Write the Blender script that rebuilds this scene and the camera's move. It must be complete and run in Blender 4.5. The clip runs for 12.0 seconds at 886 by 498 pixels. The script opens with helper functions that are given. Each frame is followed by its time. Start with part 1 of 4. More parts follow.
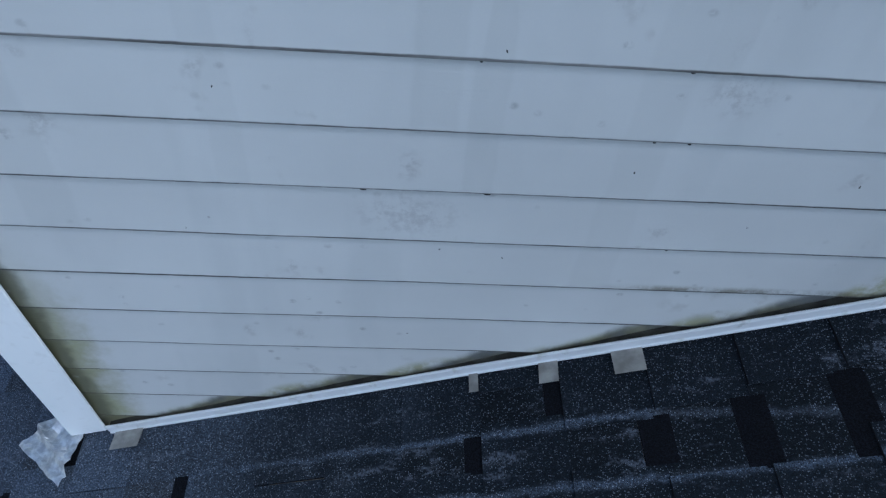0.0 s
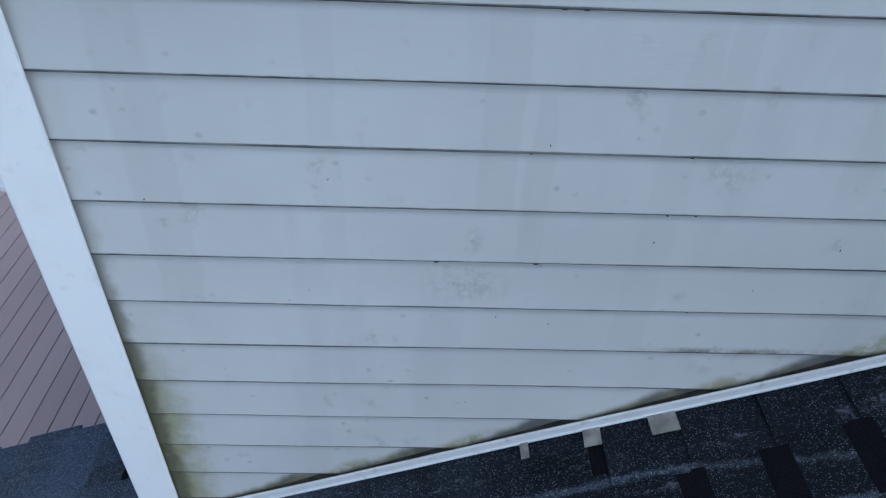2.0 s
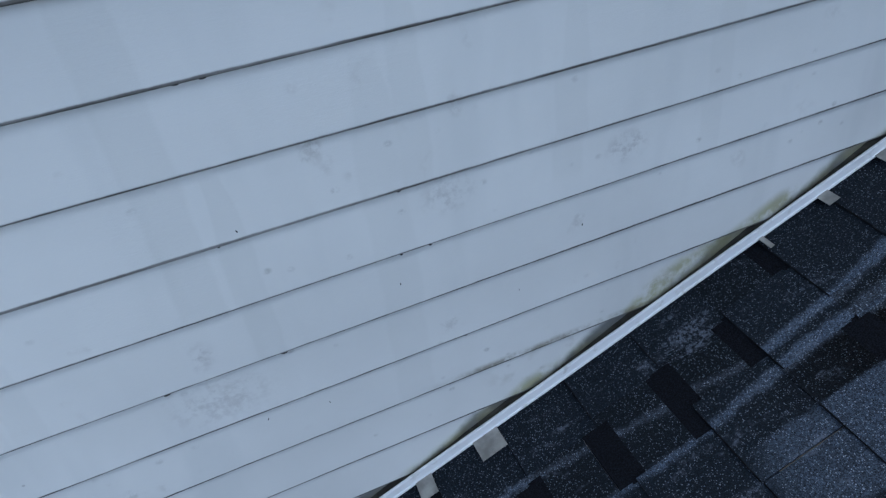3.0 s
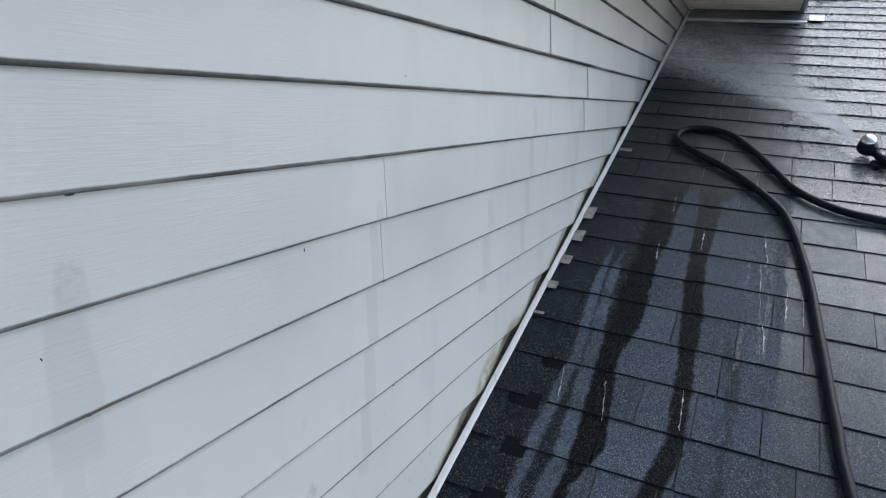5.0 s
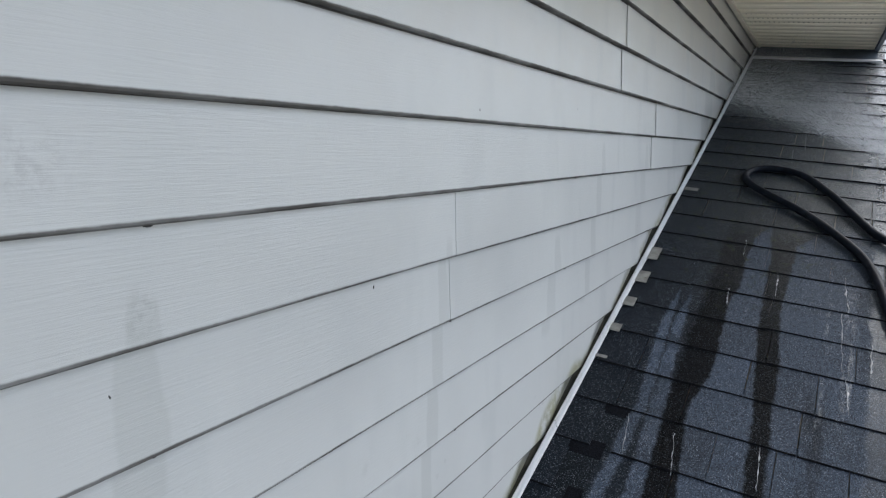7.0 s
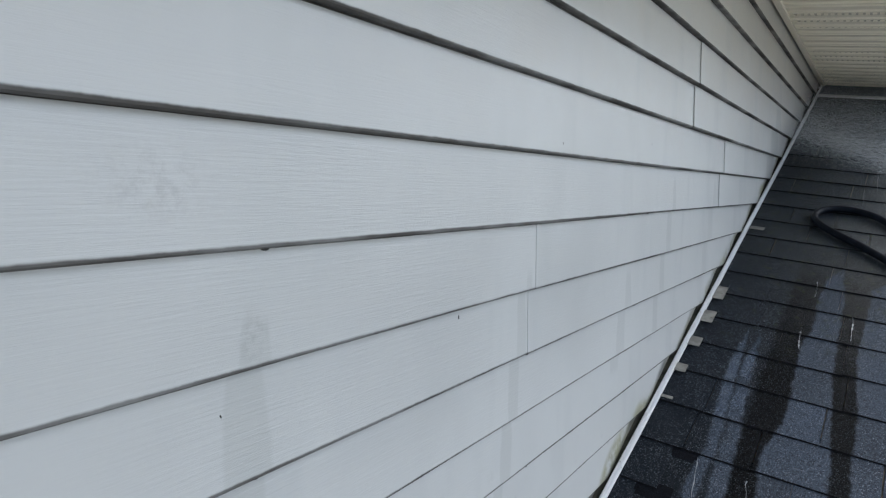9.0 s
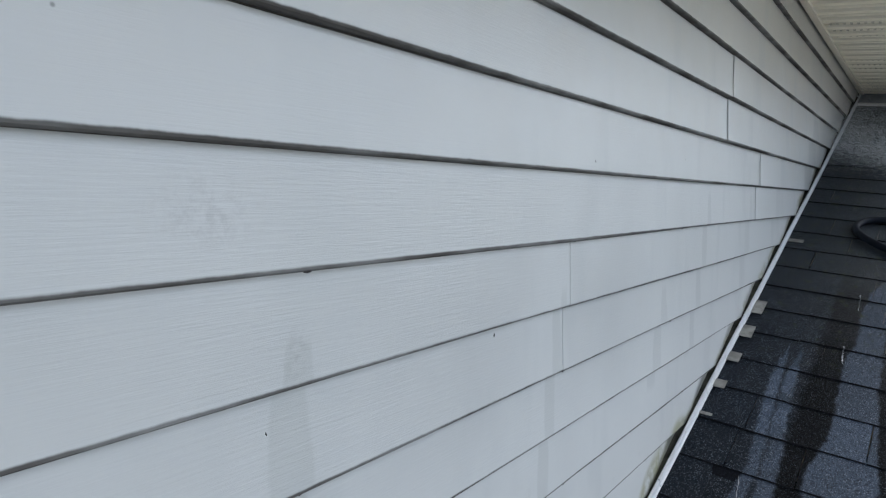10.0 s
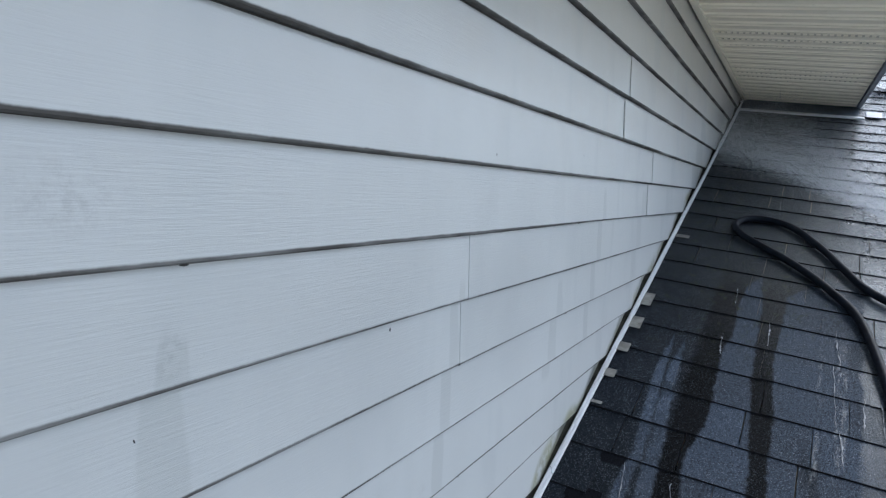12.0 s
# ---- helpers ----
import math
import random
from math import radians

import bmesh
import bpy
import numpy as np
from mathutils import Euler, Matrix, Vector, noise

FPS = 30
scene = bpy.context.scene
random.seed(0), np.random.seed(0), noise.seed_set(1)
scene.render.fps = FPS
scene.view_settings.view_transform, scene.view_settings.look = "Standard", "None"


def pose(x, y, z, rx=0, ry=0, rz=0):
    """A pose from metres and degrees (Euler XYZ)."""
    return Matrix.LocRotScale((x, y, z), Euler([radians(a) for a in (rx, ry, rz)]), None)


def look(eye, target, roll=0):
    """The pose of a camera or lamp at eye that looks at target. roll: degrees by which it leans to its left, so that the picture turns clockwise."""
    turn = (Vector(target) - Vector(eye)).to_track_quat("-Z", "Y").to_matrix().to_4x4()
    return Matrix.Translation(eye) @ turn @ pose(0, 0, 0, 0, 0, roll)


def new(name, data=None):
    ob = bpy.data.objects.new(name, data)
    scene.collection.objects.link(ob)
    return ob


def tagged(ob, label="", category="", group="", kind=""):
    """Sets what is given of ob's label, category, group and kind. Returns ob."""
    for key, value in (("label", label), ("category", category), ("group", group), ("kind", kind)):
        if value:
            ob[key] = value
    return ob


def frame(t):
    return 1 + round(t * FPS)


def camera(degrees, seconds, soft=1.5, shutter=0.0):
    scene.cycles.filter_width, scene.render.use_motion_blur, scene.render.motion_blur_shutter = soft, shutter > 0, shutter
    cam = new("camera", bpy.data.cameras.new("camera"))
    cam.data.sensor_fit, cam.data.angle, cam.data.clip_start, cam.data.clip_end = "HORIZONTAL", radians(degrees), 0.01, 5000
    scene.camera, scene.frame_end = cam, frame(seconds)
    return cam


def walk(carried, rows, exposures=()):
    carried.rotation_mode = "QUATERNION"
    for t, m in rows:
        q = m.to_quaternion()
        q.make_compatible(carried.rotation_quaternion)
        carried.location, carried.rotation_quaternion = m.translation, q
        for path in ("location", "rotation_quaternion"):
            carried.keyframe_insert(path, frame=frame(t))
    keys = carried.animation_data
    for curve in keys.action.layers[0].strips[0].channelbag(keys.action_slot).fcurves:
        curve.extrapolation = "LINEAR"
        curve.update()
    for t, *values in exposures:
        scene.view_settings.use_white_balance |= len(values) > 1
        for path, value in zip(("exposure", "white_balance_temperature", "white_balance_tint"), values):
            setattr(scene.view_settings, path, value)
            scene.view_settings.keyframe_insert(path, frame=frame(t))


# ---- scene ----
cam = camera(67.20, 12.0, soft=1.25)
PATH = [
    (0.0, pose(0.5088, -0.5814, 1.3388, 37.986, -4.242, -0.714)),
    (0.5, pose(0.5113, -0.6386, 1.3250, 43.337, -3.432, -3.016)),
    (1.0, pose(0.4383, -0.7673, 1.3784, 51.646, -6.655, -0.330)),
    (1.5, pose(0.4497, -0.8394, 1.3783, 51.206, -2.647, -2.613)),
    (1.8, pose(0.4468, -0.8208, 1.3968, 51.671, -2.172, -0.674)),
    (2.0, pose(0.4379, -0.8015, 1.4009, 50.445, -2.143, -0.569)),
    (2.5, pose(0.4320, -0.7797, 1.3796, 48.869, -4.211, -8.007)),
    (2.7, pose(0.5109, -0.7298, 1.3827, 48.768, -4.785, -16.965)),
    (2.9, pose(0.5962, -0.6901, 1.4028, 48.501, 1.936, -21.921)),
    (3.0, pose(0.6202, -0.6734, 1.3931, 50.216, 4.409, -23.786)),
    (3.1, pose(0.6540, -0.6470, 1.4162, 51.160, 5.526, -25.536)),
    (3.3, pose(0.7384, -0.6670, 1.4508, 53.589, 5.356, -30.125)),
    (3.5, pose(0.7978, -0.6849, 1.4649, 57.635, 2.072, -39.401)),
    (3.7, pose(0.8388, -0.6723, 1.5041, 60.195, 2.223, -46.428)),
    (5.3, pose(0.8176, -0.4846, 1.6367, 78.069, -4.217, -65.445)),
    (5.5, pose(0.8310, -0.4828, 1.6379, 78.588, -4.054, -64.427)),
    (6.0, pose(0.8457, -0.4748, 1.6308, 78.837, -5.615, -63.061)),
    (6.5, pose(0.8497, -0.4676, 1.6229, 78.785, -5.292, -62.371)),
    (7.0, pose(0.8412, -0.4527, 1.6284, 78.785, -5.011, -60.520)),
    (7.5, pose(0.8335, -0.4503, 1.6332, 80.256, -4.256, -58.863)),
    (9.5, pose(0.8047, -0.3990, 1.6191, 81.682, -6.428, -55.792)),
    (10.0, pose(0.7991, -0.4108, 1.6276, 82.258, -4.956, -53.901)),
    (10.5, pose(0.8006, -0.4067, 1.6262, 82.678, -5.849, -56.182)),
    (11.0, pose(0.7790, -0.4214, 1.6253, 82.804, -5.822, -56.142)),
    (11.5, pose(0.7904, -0.4181, 1.6323, 82.650, -5.538, -56.998)),
    (12.0, pose(0.8240, -0.4048, 1.6325, 81.962, -7.307, -61.880)),
]
walk(cam, PATH, exposures=[
    (0.0, -0.38, 4800, 5), (0.6, -0.04, 5000, 6), (1.0, -0.18, 5050, 6), (1.6, -0.27, 5000, 6), (2.0, -0.28, 4950, 5), (2.6, -0.29, 4850, 5),
    (3.3, -0.06, 4950, 6), (3.7, 0.06, 5050, 6), (5.3, 0.47, 5800, 7), (7.0, 0.36, 5850, 7), (7.7, 0.36, 5850, 7),
    (9.5, 0.34, 5720, 6), (10.5, 0.32, 5600, 6), (12.0, 0.32, 5400, 6)])

# ---- world and sun: bright overcast sky ----
world = bpy.data.worlds.new("overcast_sky")
scene.world = world
world.use_nodes = True
wn = world.node_tree
wn.nodes.clear()
sky = wn.nodes.new("ShaderNodeTexSky")
sky.sky_type = 'NISHITA'
sky.sun_disc = False
sky.sun_elevation = radians(56)
sky.sun_rotation = radians(125)
sky.air_density, sky.dust_density, sky.ozone_density = 1.0, 6.0, 1.0
grey = wn.nodes.new("ShaderNodeHueSaturation")
grey.inputs["Saturation"].default_value = 0.95
bg = wn.nodes.new("ShaderNodeBackground")
bg.inputs["Strength"].default_value = 0.15
wout = wn.nodes.new("ShaderNodeOutputWorld")
wn.links.new(sky.outputs[0], grey.inputs["Color"])
wn.links.new(grey.outputs[0], bg.inputs["Color"])
wn.links.new(bg.outputs[0], wout.inputs["Surface"])

sun_data = bpy.data.lights.new("sun", 'SUN')
sun_data.energy, sun_data.angle, sun_data.color = 1.3, radians(95), (1.0, 0.99, 0.97)
sun = new("sun", sun_data)
sun.matrix_world = look((3.6, -5.4, 5.2), (0, 0, 0))

# ---- measures ----
E = 0.1016                 # siding exposure
TP = 0.4120                # rise of the roof per metre along the wall
CO = math.sqrt(1 + TP * TP)
DROP = 0.0275              # channel's top over the shingles
SOFFIT_Z = 2.212
SOFFIT_X = 5.215            # where the soffit meets the roof
SOFFIT_Y = -0.622
POST_L, POST_R = -0.171, -0.083
EXPO = 0.1355              # shingle exposure along x
BUTT0 = 1.067              # one shingle butt line
RAKE_Y = 0.362


def roof_z(x):
    return TP * x - DROP


# ---- materials ----
class Nodes:
    """Short writing for node trees."""

    def __init__(self, name):
        self.mat = bpy.data.materials.new(name)
        self.mat.use_nodes = True
        self.t = self.mat.node_tree
        self.b = self.t.nodes["Principled BSDF"]
        geo = self.t.nodes.new("ShaderNodeNewGeometry")
        self.pos = geo.outputs["Position"]
        sep = self.t.nodes.new("ShaderNodeSeparateXYZ")
        self.t.links.new(self.pos, sep.inputs[0])
        self.x, self.y, self.z = sep.outputs
        self.geo = geo

    def put(self, value, socket):
        if hasattr(value, "links"):
            self.t.links.new(value, socket)
        elif hasattr(socket, "default_value") and isinstance(value, (tuple, list)):
            socket.default_value = (*value, 1) if len(value) == 3 and len(socket.default_value) == 4 else value
        else:
            socket.default_value = value

    def m(self, op, a, b=0.0, c=0.0, clamp=False):
        n = self.t.nodes.new("ShaderNodeMath")
        n.operation, n.use_clamp = op, clamp
        for v, s in zip((a, b, c), n.inputs):
            self.put(v, s)
        return n.outputs[0]

    def ramp(self, v, lo, hi, a=0.0, b=1.0):
        n = self.t.nodes.new("ShaderNodeMapRange")
        n.interpolation_type = 'SMOOTHSTEP'
        for val, s in zip((v, lo, hi, a, b), n.inputs):
            self.put(val, s)
        return n.outputs[0]

    def band(self, v, lo, hi, soft):
        return self.m('MULTIPLY', self.ramp(v, lo - soft, lo + soft), self.ramp(v, hi - soft, hi + soft, 1.0, 0.0))

    def mul(self, *vs):
        out = vs[0]
        for v in vs[1:]:
            out = self.m('MULTIPLY', out, v)
        return out

    def noise(self, scale, detail=3.0, rough=0.55, stretch=(1, 1, 1), offset=(0, 0, 0), obj=False):
        mp = self.t.nodes.new("ShaderNodeMapping")
        mp.inputs["Scale"].default_value = stretch
        mp.inputs["Location"].default_value = offset
        self.t.links.new(self.pos, mp.inputs[0])
        n = self.t.nodes.new("ShaderNodeTexNoise")
        self.t.links.new(mp.outputs[0], n.inputs["Vector"])
        n.inputs["Scale"].default_value, n.inputs["Detail"].default_value, n.inputs["Roughness"].default_value = scale, detail, rough
        return n.outputs["Fac"]

    def cells(self, scale, stretch=(1, 1, 1), offset=(0, 0, 0), out="Distance"):
        mp = self.t.nodes.new("ShaderNodeMapping")
        mp.inputs["Scale"].default_value = stretch
        mp.inputs["Location"].default_value = offset
        self.t.links.new(self.pos, mp.inputs[0])
        n = self.t.nodes.new("ShaderNodeTexVoronoi")
        self.t.links.new(mp.outputs[0], n.inputs["Vector"])
        n.inputs["Scale"].default_value = scale
        return n.outputs[out]

    def mix(self, fac, a, b):
        n = self.t.nodes.new("ShaderNodeMix")
        n.data_type = 'RGBA'
        self.put(fac, n.inputs["Factor"])
        self.put(a, n.inputs[6])
        self.put(b, n.inputs[7])
        return n.outputs[2]

    def random(self):
        return self.t.nodes.new("ShaderNodeObjectInfo").outputs["Random"]

    def island(self):
        return self.geo.outputs["Random Per Island"]

    def bump(self, height, strength, distance=0.001, after=None):
        n = self.t.nodes.new("ShaderNodeBump")
        n.inputs["Strength"].default_value, n.inputs["Distance"].default_value = strength, distance
        self.put(height, n.inputs["Height"])
        if after is not None:
            self.put(after, n.inputs["Normal"])
        self.put(n.outputs[0], self.b.inputs["Normal"])
        return n.outputs[0]

    def done(self, colour, rough, metal=0.0, spec=None):
        self.put(colour, self.b.inputs["Base Color"])
        self.put(rough, self.b.inputs["Roughness"])
        self.put(metal, self.b.inputs["Metallic"])
        if spec is not None:
            self.put(spec, self.b.inputs["Specular IOR Level"])
        return self.mat


def siding_material():
    n = Nodes("vinyl_siding")
    h = n.m('SUBTRACT', n.z, n.m('MULTIPLY', n.x, TP))      # height over the channel's line
    big = n.noise(2.2, 4)
    vert = n.noise(7.0, 3, 0.6, (1, 1, 0.16))
    fine = n.noise(60, 3)
    col = n.mix(n.ramp(big, 0.3, 0.7), (0.520, 0.532, 0.520), (0.585, 0.598, 0.585))
    # paler towards the far end, duller over the near upper courses, tan towards the eave
    col = n.mix(n.m('MULTIPLY', n.ramp(n.m('ADD', n.x, n.m('MULTIPLY', vert, 0.8)), 2.1, 3.0), 0.55), col, (0.665, 0.675, 0.655))
    dull = n.mul(n.ramp(n.m('ADD', n.z, n.m('MULTIPLY', big, 0.35)), 1.12, 1.55), n.ramp(n.m('ADD', n.x, n.m('MULTIPLY', big, 0.9)), 2.75, 1.55), 0.36)
    col = n.mix(dull, col, (0.335, 0.345, 0.345))
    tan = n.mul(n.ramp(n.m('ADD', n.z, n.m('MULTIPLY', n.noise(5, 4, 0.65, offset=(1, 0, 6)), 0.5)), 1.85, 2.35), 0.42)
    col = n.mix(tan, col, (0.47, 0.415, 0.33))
    # rain runs, paler and darker, broad and soft edged
    col = n.mix(n.m('MULTIPLY', n.ramp(vert, 0.52, 0.68), 0.28), col, (0.43, 0.45, 0.445))
    # grey smudges
    sm = n.mul(n.ramp(n.noise(16, 2, 0.5), 0.60, 0.76), n.ramp(n.noise(2.6, 2, 0.5, offset=(4, 0, 2)), 0.48, 0.6), n.ramp(n.noise(90, 3, 0.7), 0.35, 0.62), 0.8)
    sm = n.mul(sm, n.ramp(n.z, 1.22, 1.08), n.ramp(n.x, 1.9, 1.5))
    col = n.mix(sm, col, (0.36, 0.36, 0.35))
    # damp runs left by the wash water: x, half width, z low, z high
    for cx, hw, lo, hi, k in ((1.182, 0.025, 1.27, 1.462, 0.42), (1.176, 0.021, 1.12, 1.27, 0.26), (1.70, 0.016, 0.98, 1.45, 0.30), (1.32, 0.02, 0.80, 1.20, 0.10),
                              (2.46, 0.02, 1.20, 1.60, 0.30), (2.92, 0.03, 1.30, 1.60, 0.25), (2.20, 0.025, 1.18, 1.40, 0.26),
                              (0.545, 0.028, 0.80, 1.30, 0.18), (0.605, 0.020, 0.70, 1.00, 0.16), (0.05, 0.035, 0.6, 1.2, 0.16), (1.07, 0.025, 0.85, 1.10, 0.12), (0.845, 0.02, 0.9, 1.2, 0.14), (0.30, 0.02, 0.7, 1.3, 0.10), (0.80, 0.03, 0.5, 1.1, 0.12), (3.95, 0.10, 1.62, 1.92, 0.40)):
        wob = n.m('ADD', n.x, n.m('MULTIPLY', n.m('SUBTRACT', n.noise(9, 2, offset=(cx, 0, 0)), 0.5), 0.02))
        top = n.m('SUBTRACT', 1.0, n.m('MULTIPLY', n.ramp(n.z, hi - 0.12, hi + 0.02), 0.5))
        half = n.m('MULTIPLY', top, hw)
        d = n.m('ABSOLUTE', n.m('SUBTRACT', wob, cx))
        run = n.mul(n.ramp(n.m('DIVIDE', d, half), 0.85, 1.15, 1.0, 0.0), n.band(n.z, lo, hi, 0.012), k)
        col = n.mix(run, col, (0.37, 0.385, 0.37))
    # larger grey smears
    for cx, cz, rx, rz, k in ((1.17, 0.868, 0.045, 0.030, 0.75), (0.045, 0.772, 0.014, 0.016, 0.7), (0.518, 0.752, 0.022, 0.028, 0.6), (0.885, 0.885, 0.05, 0.04, 0.55),
                              (1.09, 1.575, 0.06, 0.035, 0.42), (1.18, 1.45, 0.02, 0.03, 0.6), (0.868, 0.645, 0.03, 0.02, 0.5), (0.52, 0.66, 0.09, 0.05, 0.5), (0.38, 0.39, 0.03, 0.02, 0.4)):
        ex = n.m('DIVIDE', n.m('SUBTRACT', n.x, cx), rx)
        ez = n.m('DIVIDE', n.m('SUBTRACT', n.z, cz), rz)
        dist = n.m('SQRT', n.m('ADD', n.mul(ex, ex), n.mul(ez, ez)))
        blot = n.mul(n.ramp(dist, 0.2, 1.1, 1.0, 0.0), n.ramp(n.noise(70, 5, 0.75, offset=(cx, 0, cz)), 0.42, 0.66), k * 0.95)
        col = n.mix(blot, col, (0.30, 0.30, 0.30))
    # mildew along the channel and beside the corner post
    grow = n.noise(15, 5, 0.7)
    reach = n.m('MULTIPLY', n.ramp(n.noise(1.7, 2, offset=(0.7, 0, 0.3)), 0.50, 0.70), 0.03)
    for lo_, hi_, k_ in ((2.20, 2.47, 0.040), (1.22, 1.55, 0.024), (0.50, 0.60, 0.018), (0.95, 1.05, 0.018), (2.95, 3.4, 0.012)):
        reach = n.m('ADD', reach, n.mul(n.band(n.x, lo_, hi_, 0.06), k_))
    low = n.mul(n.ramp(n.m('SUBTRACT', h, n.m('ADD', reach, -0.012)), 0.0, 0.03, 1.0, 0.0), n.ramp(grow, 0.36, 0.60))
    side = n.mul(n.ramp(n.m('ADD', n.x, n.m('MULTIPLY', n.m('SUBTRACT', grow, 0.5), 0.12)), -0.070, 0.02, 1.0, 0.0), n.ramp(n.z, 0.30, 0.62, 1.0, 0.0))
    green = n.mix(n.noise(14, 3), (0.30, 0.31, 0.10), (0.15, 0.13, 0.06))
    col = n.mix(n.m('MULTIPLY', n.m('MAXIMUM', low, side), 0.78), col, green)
    # dark edge beside the post: mould, with the post's shade painted in
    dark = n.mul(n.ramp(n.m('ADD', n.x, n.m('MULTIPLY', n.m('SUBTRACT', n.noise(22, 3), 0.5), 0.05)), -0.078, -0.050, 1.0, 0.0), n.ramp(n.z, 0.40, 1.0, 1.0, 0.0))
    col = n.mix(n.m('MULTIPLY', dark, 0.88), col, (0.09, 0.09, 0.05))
    # rusty brown stain over one lap
    rust = n.mul(n.band(n.x, 0.86, 1.30, 0.06), n.band(n.z, 4.97 * E, 5.12 * E, 0.006), n.ramp(n.noise(26, 5, 0.75), 0.34, 0.62))
    rust2 = n.mul(n.band(n.x, 0.95, 1.33, 0.05), n.band(n.z, 4.3 * E, 5.0 * E, 0.03), n.ramp(n.noise(18, 3), 0.52, 0.72), 0.5)
    col = n.mix(n.m('MULTIPLY', n.m('MAXIMUM', rust, rust2), 0.75), col, (0.11, 0.095, 0.05))
    # dark line painted on each lap's lip: its shade, with some grime
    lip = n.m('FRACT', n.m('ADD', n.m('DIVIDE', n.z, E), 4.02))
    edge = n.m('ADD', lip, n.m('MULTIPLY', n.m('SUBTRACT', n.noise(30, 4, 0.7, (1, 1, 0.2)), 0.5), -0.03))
    lip_shade_grime = n.mul(n.ramp(edge, 0.045, 0.070, 1.0, 0.0), n.ramp(n.noise(5, 4, 0.65), 0.25, 0.65, 0.65, 1.0))
    col = n.mix(lip_shade_grime, col, (0.075, 0.070, 0.064))
    # shade and dark slime painted where each course runs out against the channel
    tuck = n.m('MULTIPLY', n.ramp(lip, 0.30, 1.0), 0.020)
    shade_slime = n.mul(n.ramp(n.m('SUBTRACT', n.m('ADD', h, n.m('MULTIPLY', n.m('SUBTRACT', n.noise(18, 4, 0.7), 0.5), 0.018)), n.m('ADD', tuck, -0.006)), -0.004, 0.014, 1.0, 0.0), n.ramp(n.x, 3.4, 2.2, 0.35, 1.0), 0.86)
    col = n.mix(shade_slime, col, n.mix(n.ramp(n.noise(9, 3), 0.4, 0.65), (0.045, 0.048, 0.045), (0.13, 0.125, 0.06)))
    # fly specks
    spot = n.ramp(n.cells(13, (1, 0.3, 1)), 0.020, 0.035, 1.0, 0.0)
    keep = n.ramp(n.noise(3.1, 1, offset=(2, 0, 9)), 0.46, 0.52)
    col = n.mix(n.mul(spot, keep, 0.8), col, (0.10, 0.10, 0.09))
    dots = n.mul(n.ramp(n.cells(21, (1, 0.3, 1.3), (3, 0, 1)), 0.05, 0.17, 1.0, 0.0), n.ramp(n.noise(3.7, 2, offset=(7, 0, 1)), 0.42, 0.56), n.ramp(n.noise(110, 3, 0.7), 0.34, 0.56), 0.62)
    col = n.mix(n.mul(dots, n.ramp(n.z, 1.20, 0.85)), col, (0.27, 0.275, 0.27))
    grain = n.m('MULTIPLY', n.noise(34, 4, 0.65, (0.55, 1, 13)), n.ramp(n.noise(4.5, 2, offset=(6, 0, 3)), 0.3, 0.65, 0.35, 1.0))
    n.bump(n.m('ADD', n.m('MULTIPLY', grain, 1.0), n.m('MULTIPLY', fine, 0.25)), 0.29, 0.0016)
    rough = n.m('MAXIMUM', n.ramp(big, 0.3, 0.7, 0.30, 0.40), n.m('MULTIPLY', n.m('MAXIMUM', lip_shade_grime, shade_slime), 0.85))
    return n.done(col, rough, 0.0, n.m('MULTIPLY', n.m('SUBTRACT', 1.0, n.m('MULTIPLY', lip_shade_grime, 0.85)), 0.85))


def vinyl_material(name, colour, rough=0.4, stain=0.25, stain_colour=(0.42, 0.42, 0.36)):
    n = Nodes(name)
    col = n.mix(n.m('MULTIPLY', n.ramp(n.noise(9, 4), 0.5, 0.75), stain), colour, stain_colour)
    col = n.mix(n.m('MULTIPLY', n.ramp(n.noise(45, 3, offset=(3, 1, 2)), 0.58, 0.75), stain), col, (0.25, 0.24, 0.17))
    n.bump(n.noise(90, 2), 0.1, 0.001)
    return n.done(col, rough)


